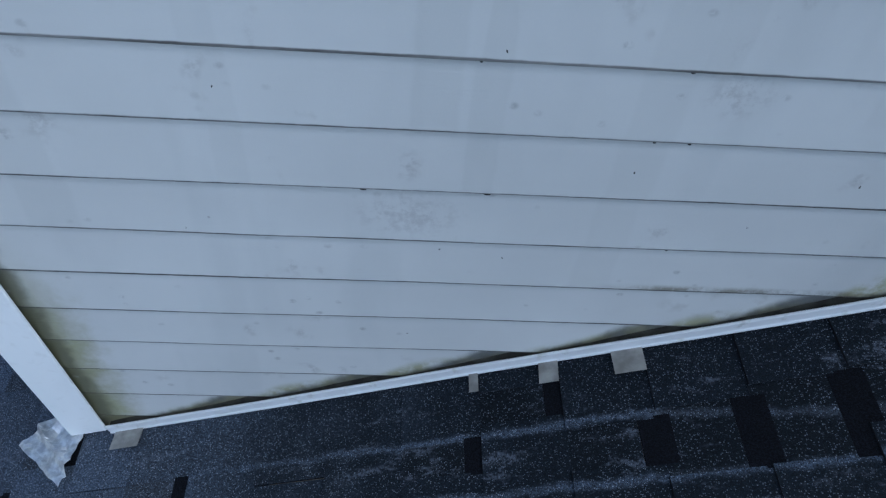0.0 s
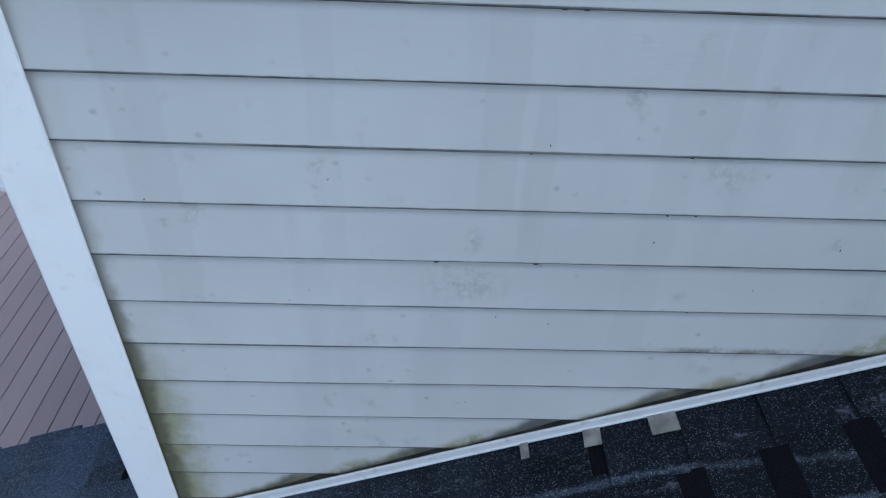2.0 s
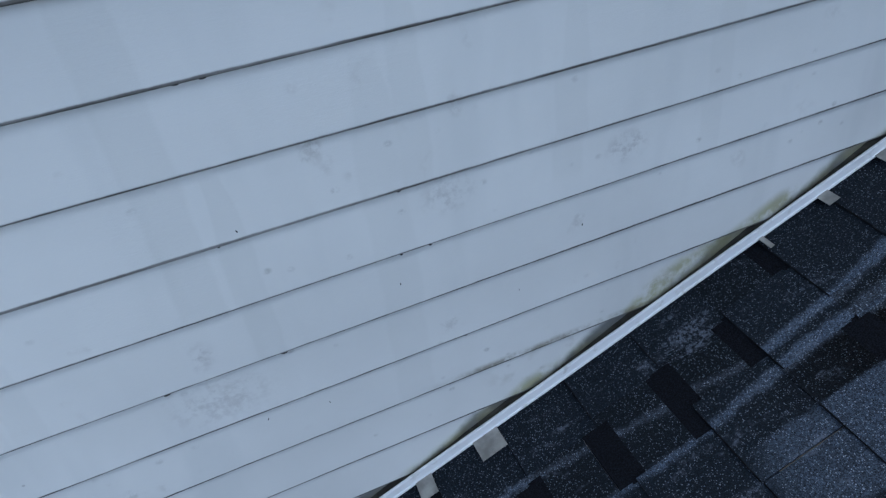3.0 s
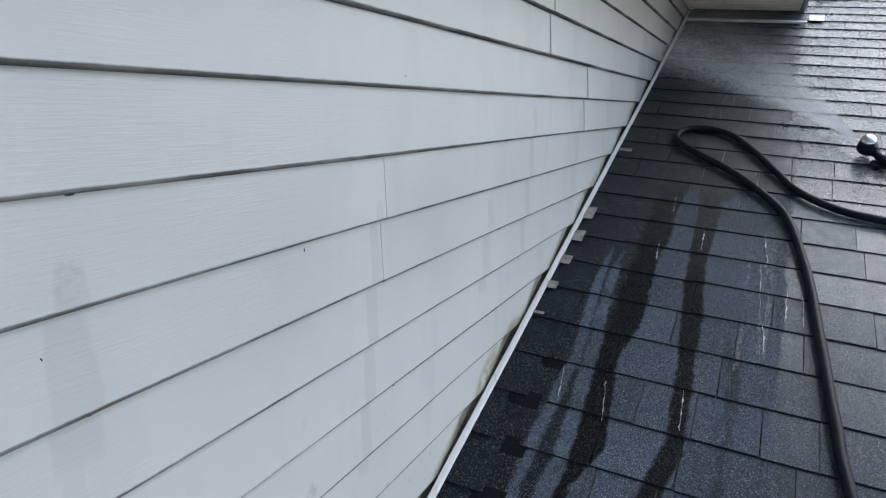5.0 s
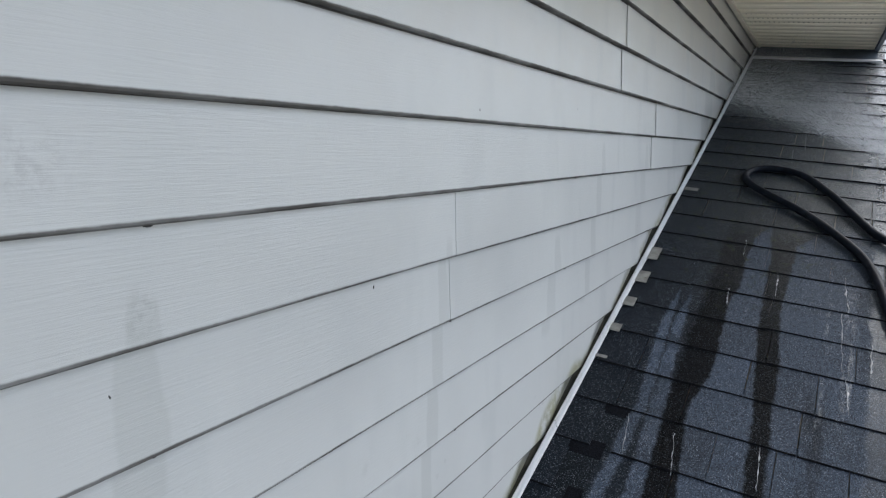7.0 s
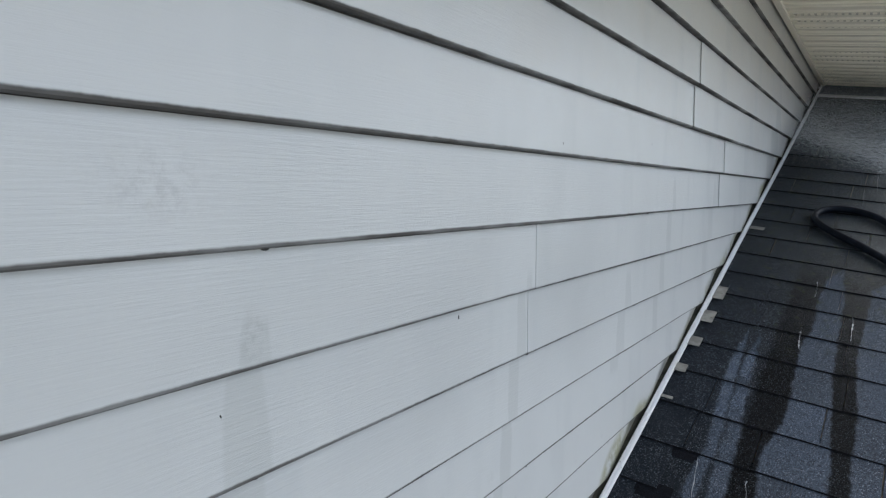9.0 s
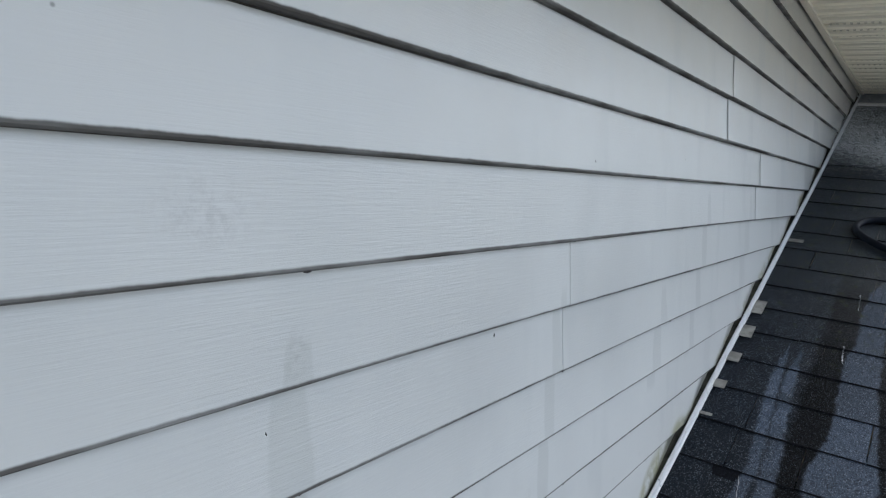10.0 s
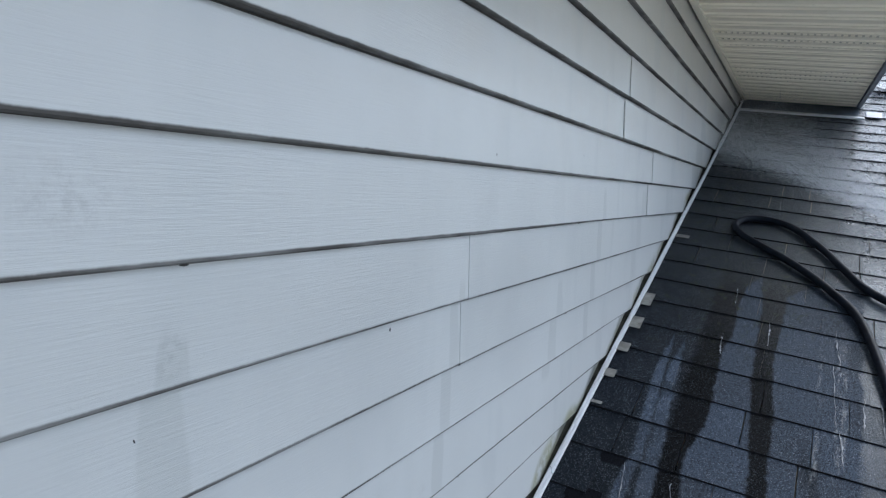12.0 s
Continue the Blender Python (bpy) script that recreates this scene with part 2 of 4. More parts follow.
def shingle_material(name, tone, per_object):
    """Granulated asphalt: dry blue-grey, brown-black where the wash water ran, a glossy film where it still runs."""
    n = Nodes(name)
    rnd = n.random() if per_object else n.island()
    w1 = n.m('SUBTRACT', n.noise(5.0, 3, 0.6), 0.5)
    w2 = n.m('SUBTRACT', n.noise(30.0, 4, 0.65), 0.5)
    v = n.m('ADD', n.m('MULTIPLY', n.y, -1.0), n.m('ADD', n.m('MULTIPLY', w1, 0.016), n.m('MULTIPLY', w2, 0.024)))   # metres out from the wall, frayed

    def line(*knots):
        """A broken line over x: (x, value) knots."""
        out = knots[0][1]
        for (xa, va), (xb, vb) in zip(knots, knots[1:]):
            k = n.t.nodes.new("ShaderNodeMapRange")
            for val, sock in zip((n.x, xa, xb, 0.0, vb - va), k.inputs):
                n.put(val, sock)
            out = n.m('ADD', out, k.outputs[0])
        return out

    def between(lo, hi, soft=0.005):
        return n.m('MULTIPLY', n.ramp(n.m('SUBTRACT', v, lo), -soft, soft), n.ramp(n.m('SUBTRACT', v, hi), -soft, soft, 1.0, 0.0))

    def streak(centre, half, soft=0.006):
        return n.ramp(n.m('SUBTRACT', n.m('ABSOLUTE', n.m('SUBTRACT', v, centre)), half), -soft, soft, 1.0, 0.0)

    # two narrow dry streaks beside the wall, then two broad dry fields with a soaked run between them
    s1 = streak(line((0.5, 0.130), (0.9, 0.128), (1.34, 0.188), (1.6, 0.160), (2.2, 0.156), (2.45, 0.172), (2.8, 0.150), (3.03, 0.154)),
                line((0.5, 0.006), (1.2, 0.005), (1.5, 0.010), (2.2, 0.016), (2.8, 0.012), (3.04, -0.010)))
    s2 = streak(line((0.5, 0.232), (1.2, 0.237), (1.4, 0.218), (1.9, 0.218), (2.15, 0.226), (2.4, 0.214), (2.6, 0.196), (3.0, 0.178)),
                line((0.5, 0.006), (1.2, 0.006), (1.4, 0.012), (1.8, 0.024), (2.15, 0.018), (2.5, 0.018), (2.8, 0.014), (3.02, -0.010)))
    b1 = line((1.2, 0.30), (1.5, 0.300), (1.63, 0.318), (1.88, 0.300), (2.0, 0.272), (2.1, 0.270), (2.2, 0.312), (2.41, 0.286), (2.48, 0.276), (2.62, 0.305), (2.94, 0.291), (3.0, 0.306), (3.2, 0.301), (3.32, 0.321), (3.38, 0.345))
    b2 = line((1.3, 0.44), (1.52, 0.433), (1.7, 0.409), (1.9, 0.394), (2.0, 0.378), (2.26, 0.428), (2.47, 0.420), (2.6, 0.404), (2.8, 0.382), (3.2, 0.370), (3.38, 0.345))
    b3 = line((1.3, 0.48), (1.59, 0.463), (1.77, 0.434), (1.96, 0.419), (2.24, 0.470), (2.5, 0.460), (2.7, 0.449), (2.9, 0.429), (3.27, 0.436), (3.36, 0.50))
    field_b = n.mul(between(b1, b2), n.ramp(n.m('ADD', n.x, n.m('MULTIPLY', w1, 0.5)), 1.16, 1.30))
    top = n.m('SUBTRACT', n.m('ADD', n.x, n.m('MULTIPLY', w2, 0.25)), 3.40)
    field_c = n.mul(n.ramp(n.m('SUBTRACT', v, b3), -0.005, 0.005), n.ramp(top, -0.12, 0.06, 1.0, 0.0), n.ramp(n.m('ADD', n.x, n.m('MULTIPLY', w1, 0.6)), 1.66, 1.80, 0.10, 1.0))
    soft_run = n.mul(n.band(v, 0.525, 0.565, 0.012), n.ramp(n.noise(6, 3, 0.6, (1, 5, 1)), 0.35, 0.6), n.ramp(n.x, 2.75, 2.55), 0.6)
    field_c = n.mul(field_c, n.m('SUBTRACT', 1.0, soft_run), 0.62)
    field_b = n.m('MULTIPLY', field_b, 0.70)
    dry = n.m('MAXIMUM', n.m('MAXIMUM', s1, n.m('MULTIPLY', s2, n.ramp(n.noise(14, 3), 0.3, 0.5, 0.45, 1.0))), n.m('MAXIMUM', field_b, field_c))
    dry = n.m('MAXIMUM', dry, n.ramp(n.m('ADD', n.x, n.m('MULTIPLY', w1, 0.9)), 0.62, -0.05))
    wet = n.m('SUBTRACT', 1.0, dry)
    brown = n.mul(wet, n.ramp(v, 0.205, 0.235), n.ramp(n.x, 1.25, 1.5), n.ramp(n.x, 3.5, 3.2))
    sheen = n.ramp(n.m('ADD', v, n.m('MULTIPLY', w2, 0.03)), 0.640, 0.655)
    wet = n.m('MAXIMUM', wet, n.m('MULTIPLY', sheen, 0.55))
    film = n.mul(sheen, n.ramp(n.x, 2.1, 3.4, 0.06, 0.95))
    beads = n.mul(n.m('MAXIMUM', n.band(v, 0.588, 0.612, 0.006), n.band(v, 0.545, 0.556, 0.004)), n.ramp(n.noise(34, 4, 0.75, (0.5, 2.2, 1)), 0.50, 0.58), n.band(n.x, 2.5, 3.05, 0.08))
    film = n.m('MAXIMUM', film, beads)
    # coarse ceramic granules, some pale, over a finer grit
    fine = n.t.nodes.new("ShaderNodeSeparateColor")
    n.put(n.cells(620, out="Color"), fine.inputs[0])
    near = n.cells(380, offset=(0.3, 0.7, 0.1))
    pick = n.t.nodes.new("ShaderNodeSeparateColor")
    n.put(n.cells(380, offset=(0.3, 0.7, 0.1), out="Color"), pick.inputs[0])
    g, chance, hue = fine.outputs[0], pick.outputs[0], pick.outputs[1]
    base = n.mix(rnd, tuple(c * 0.72 for c in tone), tuple(c * 1.25 for c in tone))
    base = n.mix(n.m('MULTIPLY', n.ramp(n.noise(3.5, 3), 0.4, 0.7), 0.3), base, (0.062, 0.065, 0.075))
    col = n.mix(n.ramp(g, 0.15, 0.95), n.mix(0.7, base, (0.010, 0.010, 0.012)), n.mix(0.15, base, (0.16, 0.18, 0.22)))
    soak = n.mix(0.88, col, (0.0024, 0.0036, 0.0056))
    soak = n.mix(n.m('MULTIPLY', brown, 0.75), soak, n.mix(n.ramp(g, 0.5, 1.0), (0.0022, 0.0020, 0.0018), (0.013, 0.0102, 0.0078)))
    col = n.mix(wet, col, soak)
    # pale granules over the soaked colour also paint the wet roof's glints
    pale = n.mul(n.ramp(near, 0.30, 0.46, 1.0, 0.0), n.ramp(chance, 0.55, 0.95), n.ramp(n.noise(7, 3), 0.3, 0.6, 0.6, 1.0))
    pale = n.m('MULTIPLY', pale, n.m('SUBTRACT', 1.0, n.m('MULTIPLY', brown, 0.62)))
    pale = n.m('MULTIPLY', pale, n.ramp(wet, 0.0, 1.0, 0.85, 0.50))
    col = n.mix(pale, col, n.mix(hue, (0.24, 0.29, 0.38), (0.50, 0.54, 0.60)))
    black = n.mul(n.ramp(near, 0.34, 0.46, 1.0, 0.0), n.ramp(chance, 0.28, 0.20), 0.85)
    col = n.mix(black, col, (0.006, 0.006, 0.007))
    # moss near the top by the wall
    moss = n.mul(n.ramp(n.noise(34, 4, 0.7), 0.56, 0.66), n.ramp(n.x, 2.7, 3.3), n.ramp(n.y, -0.75, -0.35), 0.7)
    col = n.mix(moss, col, (0.040, 0.048, 0.018))
    # pale mineral dust washed into lines
    dust = n.mul(n.ramp(n.noise(7, 4, 0.65, (1, 3.2, 1), (0.4, 0.2, 0)), 0.56, 0.68), n.ramp(n.x, 1.7, 1.3), n.ramp(n.noise(130, 3, 0.7), 0.42, 0.62), 0.65)
    col = n.mix(dust, col, (0.17, 0.19, 0.235))
    sheet = n.m('MAXIMUM', film, n.mul(wet, n.ramp(n.x, 2.7, 4.0, 0.0, 0.9), n.ramp(v, 0.05, 0.45, 0.5, 1.0)))
    film = n.m('MAXIMUM', film, n.mul(n.ramp(n.x, 3.3, 3.9), n.ramp(v, 0.42, 0.62), 0.75))
    rough = n.m('SUBTRACT', 0.90, n.m('MULTIPLY', wet, 0.36))
    rough = n.m('SUBTRACT', rough, n.mul(film, n.ramp(n.noise(26, 3, offset=(1, 5, 2)), 0.35, 0.65, 0.15, 0.40)))
    rough = n.m('MAXIMUM', rough, 0.26)
    sheet = n.m('MAXIMUM', sheet, film)
    n.put(n.mul(sheet, n.ramp(rnd, 0.0, 1.0, 0.5, 1.0), n.ramp(n.noise(110, 4, 0.7, (1, 1.8, 1)), 0.40, 0.58, 0.2, 1.0), 0.6), n.b.inputs["Coat Weight"])
    n.b.inputs["Coat Roughness"].default_value = 0.16
    n.bump(n.m('ADD', n.m('MULTIPLY', g, 0.5), n.m('ADD', n.m('MULTIPLY', n.ramp(near, 0.0, 0.5, 1.0, 0.0), 0.6), n.m('ADD', n.m('MULTIPLY', n.noise(120, 3), 0.9), n.mul(n.noise(75, 4, 0.7, (1.8, 1, 1)), sheet, 1.3)))), 0.9, 0.0022)
    n.b.inputs["Specular Tint"].default_value = (0.80, 0.93, 1.0, 1)
    return n.done(col, rough, 0.0, n.m('ADD', n.m('SUBTRACT', n.m('SUBTRACT', 0.28, n.m('MULTIPLY', wet, 0.14)), n.m('MULTIPLY', brown, 0.10)), n.m('MULTIPLY', sheet, 0.55)))


def plain_material(name, colour, rough=0.5, metal=0.0, vary=0.25, scale=12, bump=0.1, spec=0.5):
    n = Nodes(name)
    col = n.mix(n.ramp(n.noise(scale, 4), 0.3, 0.75), tuple(c * (1 - vary) for c in colour), tuple(min(1, c * (1 + vary)) for c in colour))
    n.bump(n.noise(scale * 9, 3), bump, 0.001)
    return n.done(col, rough, metal, spec)


def deck_material():
    n = Nodes("composite_deck_board")
    col = n.mix(n.random(), (0.40, 0.31, 0.285), (0.47, 0.37, 0.34))
    col = n.mix(n.m('MULTIPLY', n.noise(9, 4, 0.6, (8, 0.5, 1)), 0.35), col, (0.30, 0.24, 0.22))
    n.bump(n.noise(40, 3, 0.6, (6, 0.4, 1)), 0.3, 0.002)
    return n.done(col, 0.65)


def water_material():
    n = Nodes("spray_water")
    n.b.inputs["Transmission Weight"].default_value = 0.25
    n.b.inputs["IOR"].default_value = 1.33
    n.b.inputs["Alpha"].default_value = 0.6
    return n.done((0.92, 0.94, 0.97), 0.25)


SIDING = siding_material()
WHITE = vinyl_material("white_vinyl_trim", (0.88, 0.90, 0.89), 0.38, 0.08)
CHANNEL = vinyl_material("weathered_white_channel", (0.66, 0.68, 0.69), 0.45, 0.34)
SOFFIT = vinyl_material("cream_vinyl_soffit", (0.90, 0.84, 0.68), 0.5, 0.08)
TAB = shingle_material("shingle_granules", (0.090, 0.118, 0.170), True)
TAB_JOINED = shingle_material("shingle_granules_joined", (0.090, 0.118, 0.170), False)
UNDER = shingle_material("shingle_under_layer", (0.050, 0.061, 0.082), True)
# butt faces: black asphalt edge with the undercut's shade put into the colour
BUTT = plain_material("asphalt_edge_and_shade", (0.016, 0.016, 0.018), 0.8, 0.0, 0.3, 60, 0.4, 0.12)
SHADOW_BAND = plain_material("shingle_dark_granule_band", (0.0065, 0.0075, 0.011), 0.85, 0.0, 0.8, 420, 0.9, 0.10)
FLASH = plain_material("grey_flashing_metal", (0.33, 0.32, 0.29), 0.5, 0.35, 0.3, 30)
BRIGHT = plain_material("bare_aluminium", (0.78, 0.77, 0.75), 0.28, 0.75, 0.3, 55, 0.8)
RUBBER = plain_material("black_rubber", (0.0060, 0.0085, 0.0145), 0.5, 0.0, 0.4, 40, 0.2, 0.13)
CHROME = plain_material("polished_chrome", (0.75, 0.76, 0.77), 0.12, 1.0, 0.08, 20)
DRIP = plain_material("blue_grey_drip_metal", (0.10, 0.125, 0.16), 0.4, 0.3, 0.3, 16)
SHEATH = plain_material("wall_sheathing", (0.28, 0.24, 0.19), 0.8, 0.0, 0.2, 5)
DECKING = deck_material()
# ground made far paler than grass, to bounce light onto the soffit
BOUNCE_GROUND = plain_material("pale_bounce_ground", (0.50, 0.49, 0.44), 0.85, 0.0, 0.14, 3, 0.6)
WATER = water_material()
# pale see-through colour for the glints laid along shingle joints
JOINT_GLINT = plain_material("pale_joint_glint", (0.60, 0.62, 0.65), 0.08, 0.0, 0.2, 30)
JOINT_GLINT.node_tree.nodes["Principled BSDF"].inputs["Alpha"].default_value = 0.55
SPECK = plain_material("dark_gap_grime", (0.03, 0.028, 0.025), 0.8)
POLE = vinyl_material("white_pvc", (0.74, 0.75, 0.72), 0.35, 0.12)


# ---- building helpers ----
def part(name, bm, material, parent=None, label="", smooth=False):
    me = bpy.data.meshes.new(name)
    bm.normal_update()
    bm.to_mesh(me)
    bm.free()
    me.materials.append(material)
    if smooth:
        for p in me.polygons:
            p.use_smooth = True
    ob = new(name, me)
    if parent:
        ob.parent = parent
    if label:
        ob["label"] = label
    return ob


def add_box(bm, lo, hi, m=None, bevel=0.0):
    vs = [bm.verts.new((x, y, z)) for x in (lo[0], hi[0]) for y in (lo[1], hi[1]) for z in (lo[2], hi[2])]
    fs = [bm.faces.new([vs[i] for i in f]) for f in ((0, 1, 3, 2), (4, 6, 7, 5), (0, 4, 5, 1), (2, 3, 7, 6), (0, 2, 6, 4), (1, 5, 7, 3))]
    if bevel:
        es = list({e for f in fs for e in f.edges})
        r = bmesh.ops.bevel(bm, geom=es, offset=bevel, segments=2, affect='EDGES', profile=0.6)
        vs = list({v for f in r["faces"] for v in f.verts} | {v for v in vs if v.is_valid})
    if m is not None:
        bmesh.ops.transform(bm, matrix=m, verts=vs)
    return vs


def sweep(bm, rings, closed=True, caps=True):
    """Joins rings of points of equal length into a skin."""
    vr = [[bm.verts.new(p) for p in r] for r in rings]
    k = len(vr[0])
    for a, b in zip(vr, vr[1:]):
        for i in range(k if closed else k - 1):
            j = (i + 1) % k
            bm.faces.new((a[i], a[j], b[j], b[i]))
    if caps and closed:
        bm.faces.new(vr[0][::-1])
        bm.faces.new(vr[-1])
    return vr


def tube(points, radius, sides=14):
    """A tube along a smooth run of points."""
    bm = bmesh.new()
    rings = []
    pts = [Vector(p) for p in points]
    up = Vector((0, 0, 1))
    for i, p in enumerate(pts):
        d = (pts[min(i + 1, len(pts) - 1)] - pts[max(i - 1, 0)]).normalized()
        s = d.cross(up)
        s = s.normalized() if s.length > 1e-4 else Vector((1, 0, 0))
        t = s.cross(d)
        r = radius(i) if callable(radius) else radius
        rings.append([p + (s * math.cos(a) + t * math.sin(a)) * r for a in (2 * math.pi * j / sides for j in range(sides))])
    sweep(bm, rings)
    bmesh.ops.recalc_face_normals(bm, faces=bm.faces)
    return bm


def smooth_run(points, steps=10):
    """Catmull-Rom run through points."""
    ps = [Vector(p) for p in points]
    ps = [ps[0] * 2 - ps[1]] + ps + [ps[-1] * 2 - ps[-2]]
    out = []
    for a, b, c, d in zip(ps, ps[1:], ps[2:], ps[3:]):
        for i in range(steps):
            t = i / steps
            out.append(0.5 * ((2 * b) + (c - a) * t + (2 * a - 5 * b + 4 * c - d) * t * t + (3 * b - a - 3 * c + d) * t ** 3))
    out.append(ps[-2])
    return out


SLOPE = Matrix(((1 / CO, 0, -TP / CO, 0), (0, 1, 0, 0), (TP / CO, 0, 1 / CO, -DROP), (0, 0, 0, 1)))   # local x up the slope, z off the roof


def on_roof(x, y, h=0.0):
    """A place over the roof, by its x and y, h metres off the shingles."""
    return Vector((x - h * TP / CO, y, roof_z(x) + h / CO))


# ---- the siding wall ----
wall = tagged(new("wall_gable"), "pale grey lapped vinyl siding wall with mildew and smudges", "wall", kind="structure")
bm = bmesh.new()
add_box(bm, (POST_L + 0.02, 0.024, -0.6), (9.0, 0.16, 2.75))
part("sheathing", bm, SHEATH, wall)
bm = bmesh.new()
add_box(bm, (POST_L + 0.02, 0.16, -2.6), (POST_L + 0.16, 4.0, 2.75))
part("side_sheathing", bm, SIDING, wall)


def siding_panel(k0, courses, x0, x1, proud=0.0):
    """One panel of several laps, from x0 to x1; slightly wavy like real vinyl."""
    bm = bmesh.new()
    prof = []
    for c in range(courses):
        z0, z1 = (k0 + c) * E, (k0 + c + 1) * E
        prof += [(0.0126, z0 - 0.0005), (0.0022, z0 - 0.0005), (0.0, z0 + 0.0015), (0.0, z0 + 0.005), (0.0004, z0 + 0.0075),
                 (0.0060, (z0 + z1) / 2), (0.0120, z1 - 0.001)]
    count = max(2, int((x1 - x0) / 0.10))
    rings = []
    for i in range(count + 1):
        x = x0 + (x1 - x0) * i / count
        ring = []
        for y, z in prof:
            dy = 0.0016 * noise.noise((x * 1.7, k0 * 3.1, z * 6)) + 0.0007 * noise.noise((x * 6.0, k0 * 1.3, 5.0))
            dz = 0.0022 * noise.noise((x * 1.1, round(z / E) * 4.7, 2.0))
            ring.append((x, y + dy - proud, z + dz))
        rings.append(ring)
    sweep(bm, rings, closed=False, caps=False)
    bmesh.ops.recalc_face_normals(bm, faces=bm.faces)
    if bm.faces and sum(f.normal.y for f in bm.faces) > 0:
        bmesh.ops.reverse_faces(bm, faces=bm.faces)
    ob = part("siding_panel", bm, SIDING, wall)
    mod = ob.modifiers.new("thickness", 'SOLIDIFY')
    mod.thickness, mod.offset = 0.0014, -1.0
    return ob


JOINTS = {13: (0.921, 1.718), 15: (2.97,), 17: (2.508,)}
for k0 in range(-3, 22, 2):
    courses = 2 if k0 < 21 else 1
    end = min(5.5, (k0 + courses) * E / TP + 0.05)
    if end < POST_R:
        continue
    cuts = [POST_R - 0.02] + [j for j in JOINTS.get(k0, ()) if j < end] + [end]
    for i, (a, b) in enumerate(zip(cuts, cuts[1:])):
        over = 0.03 if i < len(cuts) - 2 else 0.0
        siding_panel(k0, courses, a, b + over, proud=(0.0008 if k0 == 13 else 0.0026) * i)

# corner post
post = tagged(new("corner_post"), "white vinyl outside corner post standing on the shingles", "corner trim", kind="structure")
bm = bmesh.new()
ring0 = []
rad = 0.007
FRONT = -0.009
out = [(POST_L, 0.10), (POST_L, FRONT + rad)] + [(POST_L + rad - rad * math.cos(a), FRONT + rad - rad * math.sin(a)) for a in (0.4, 0.8, 1.2, 1.5)] \
    + [(POST_R - 0.002, FRONT), (POST_R, FRONT + 0.002), (POST_R, FRONT + 0.005), (POST_R - 0.024, FRONT + 0.005), (POST_R - 0.024, 0.02), (POST_L + 0.03, 0.02), (POST_L + 0.03, 0.10)]
rings = []
for i in range(12):
    f = i / 11
    rings.append([(x + 0.022 * ((roof_z(x) + 0.006) * (1 - f) + SOFFIT_Z * f - 0.4), y, (roof_z(x) + 0.006) * (1 - f) + SOFFIT_Z * f) for x, y in out])
sweep(bm, rings)
bmesh.ops.recalc_face_normals(bm, faces=bm.faces)
part("post_face", bm, WHITE, post)

# channel along the roof line
channel = tagged(new("j_channel"), "thin white vinyl channel trim between siding and shingles", "trim", kind="structure")


def channel_run(x0, x1):
    bm = bmesh.new()
    prof = [(0.016, 0.006), (-0.0165, 0.0006), (-0.0190, 0.0020), (-0.0190, 0.0055), (-0.0165, 0.0072), (-0.0160, 0.0090), (-0.0158, 0.0235),
            (-0.0146, 0.0252), (-0.0120, 0.0256), (-0.0105, 0.0246), (-0.0102, 0.0120), (0.016, 0.0110)]
    rings = []
    steps = max(2, int((x1 - x0) / 0.12))
    for i in range(steps + 1):
        x = x0 + (x1 - x0) * i / steps
        w = 0.0012 * noise.noise((x * 2.3, 4.0, 1.0))
        v = 0.0016 * noise.noise((x * 1.6, 9.0, 1.0))
        rings.append([on_roof(x, y + w + 0.004, (h + v)) for y, h in prof])
    sweep(bm, rings)
    bmesh.ops.recalc_face_normals(bm, faces=bm.faces)
    return part("channel_length", bm, CHANNEL, channel)


channel_run(POST_R + 0.001, 2.30)
channel_run(2.303, 5.36)
# dark strip added in the channel, standing for its shaded gap
bm = bmesh.new()
rings = []
for i in range(180):
    x = POST_R + 0.004 + (5.30 - POST_R) * i / 179
    h = 0.0165 + 0.004 * noise.noise((x * 9, 2.0, 3.0)) + 0.002 * noise.noise((x * 31, 2.0, 7.0))
    rings.append([on_roof(x, -0.0058, 0.0125), on_roof(x, 0.0150, 0.0125), on_roof(x, 0.0150, h + 0.002), on_roof(x, 0.004, h), on_roof(x, -0.0058, h + 0.001)])
sweep(bm, rings)
bmesh.ops.recalc_face_normals(bm, faces=bm.faces)
part("gap_strip", bm, plain_material("gap_dark_brown", (0.040, 0.038, 0.030), 0.85, 0.0, 0.6, 25, 0.6), channel, "dark strip in the channel standing for its shaded gap")

# ---- soffit, fascia and the apron under them ----
soffit = tagged(new("soffit"), "cream ribbed vinyl soffit with vent holes under the eave", "soffit", kind="structure")
bm = bmesh.new()
X0, X1, PITCH = -0.4, SOFFIT_X + 0.3, 0.1175
prof = []
x = X0 + 0.004
while x < X1:
    prof += [(x, 0.0), (x + 0.004, -0.0065), (x + 0.016, -0.0065), (x + 0.021, 0.004), (x + 0.056, 0.004), (x + 0.060, 0.0105), (x + 0.068, 0.0105), (x + 0.072, 0.0), (x + PITCH - 0.002, 0.0)]
    x += PITCH
sweep(bm, [[(px_, y, SOFFIT_Z + pz) for px_, pz in prof] for y in (-0.004, -0.2, -0.4, SOFFIT_Y + 0.012)], closed=False, caps=False)
bmesh.ops.recalc_face_normals(bm, faces=bm.faces)
part("ribbed_panel", bm, SOFFIT, soffit)
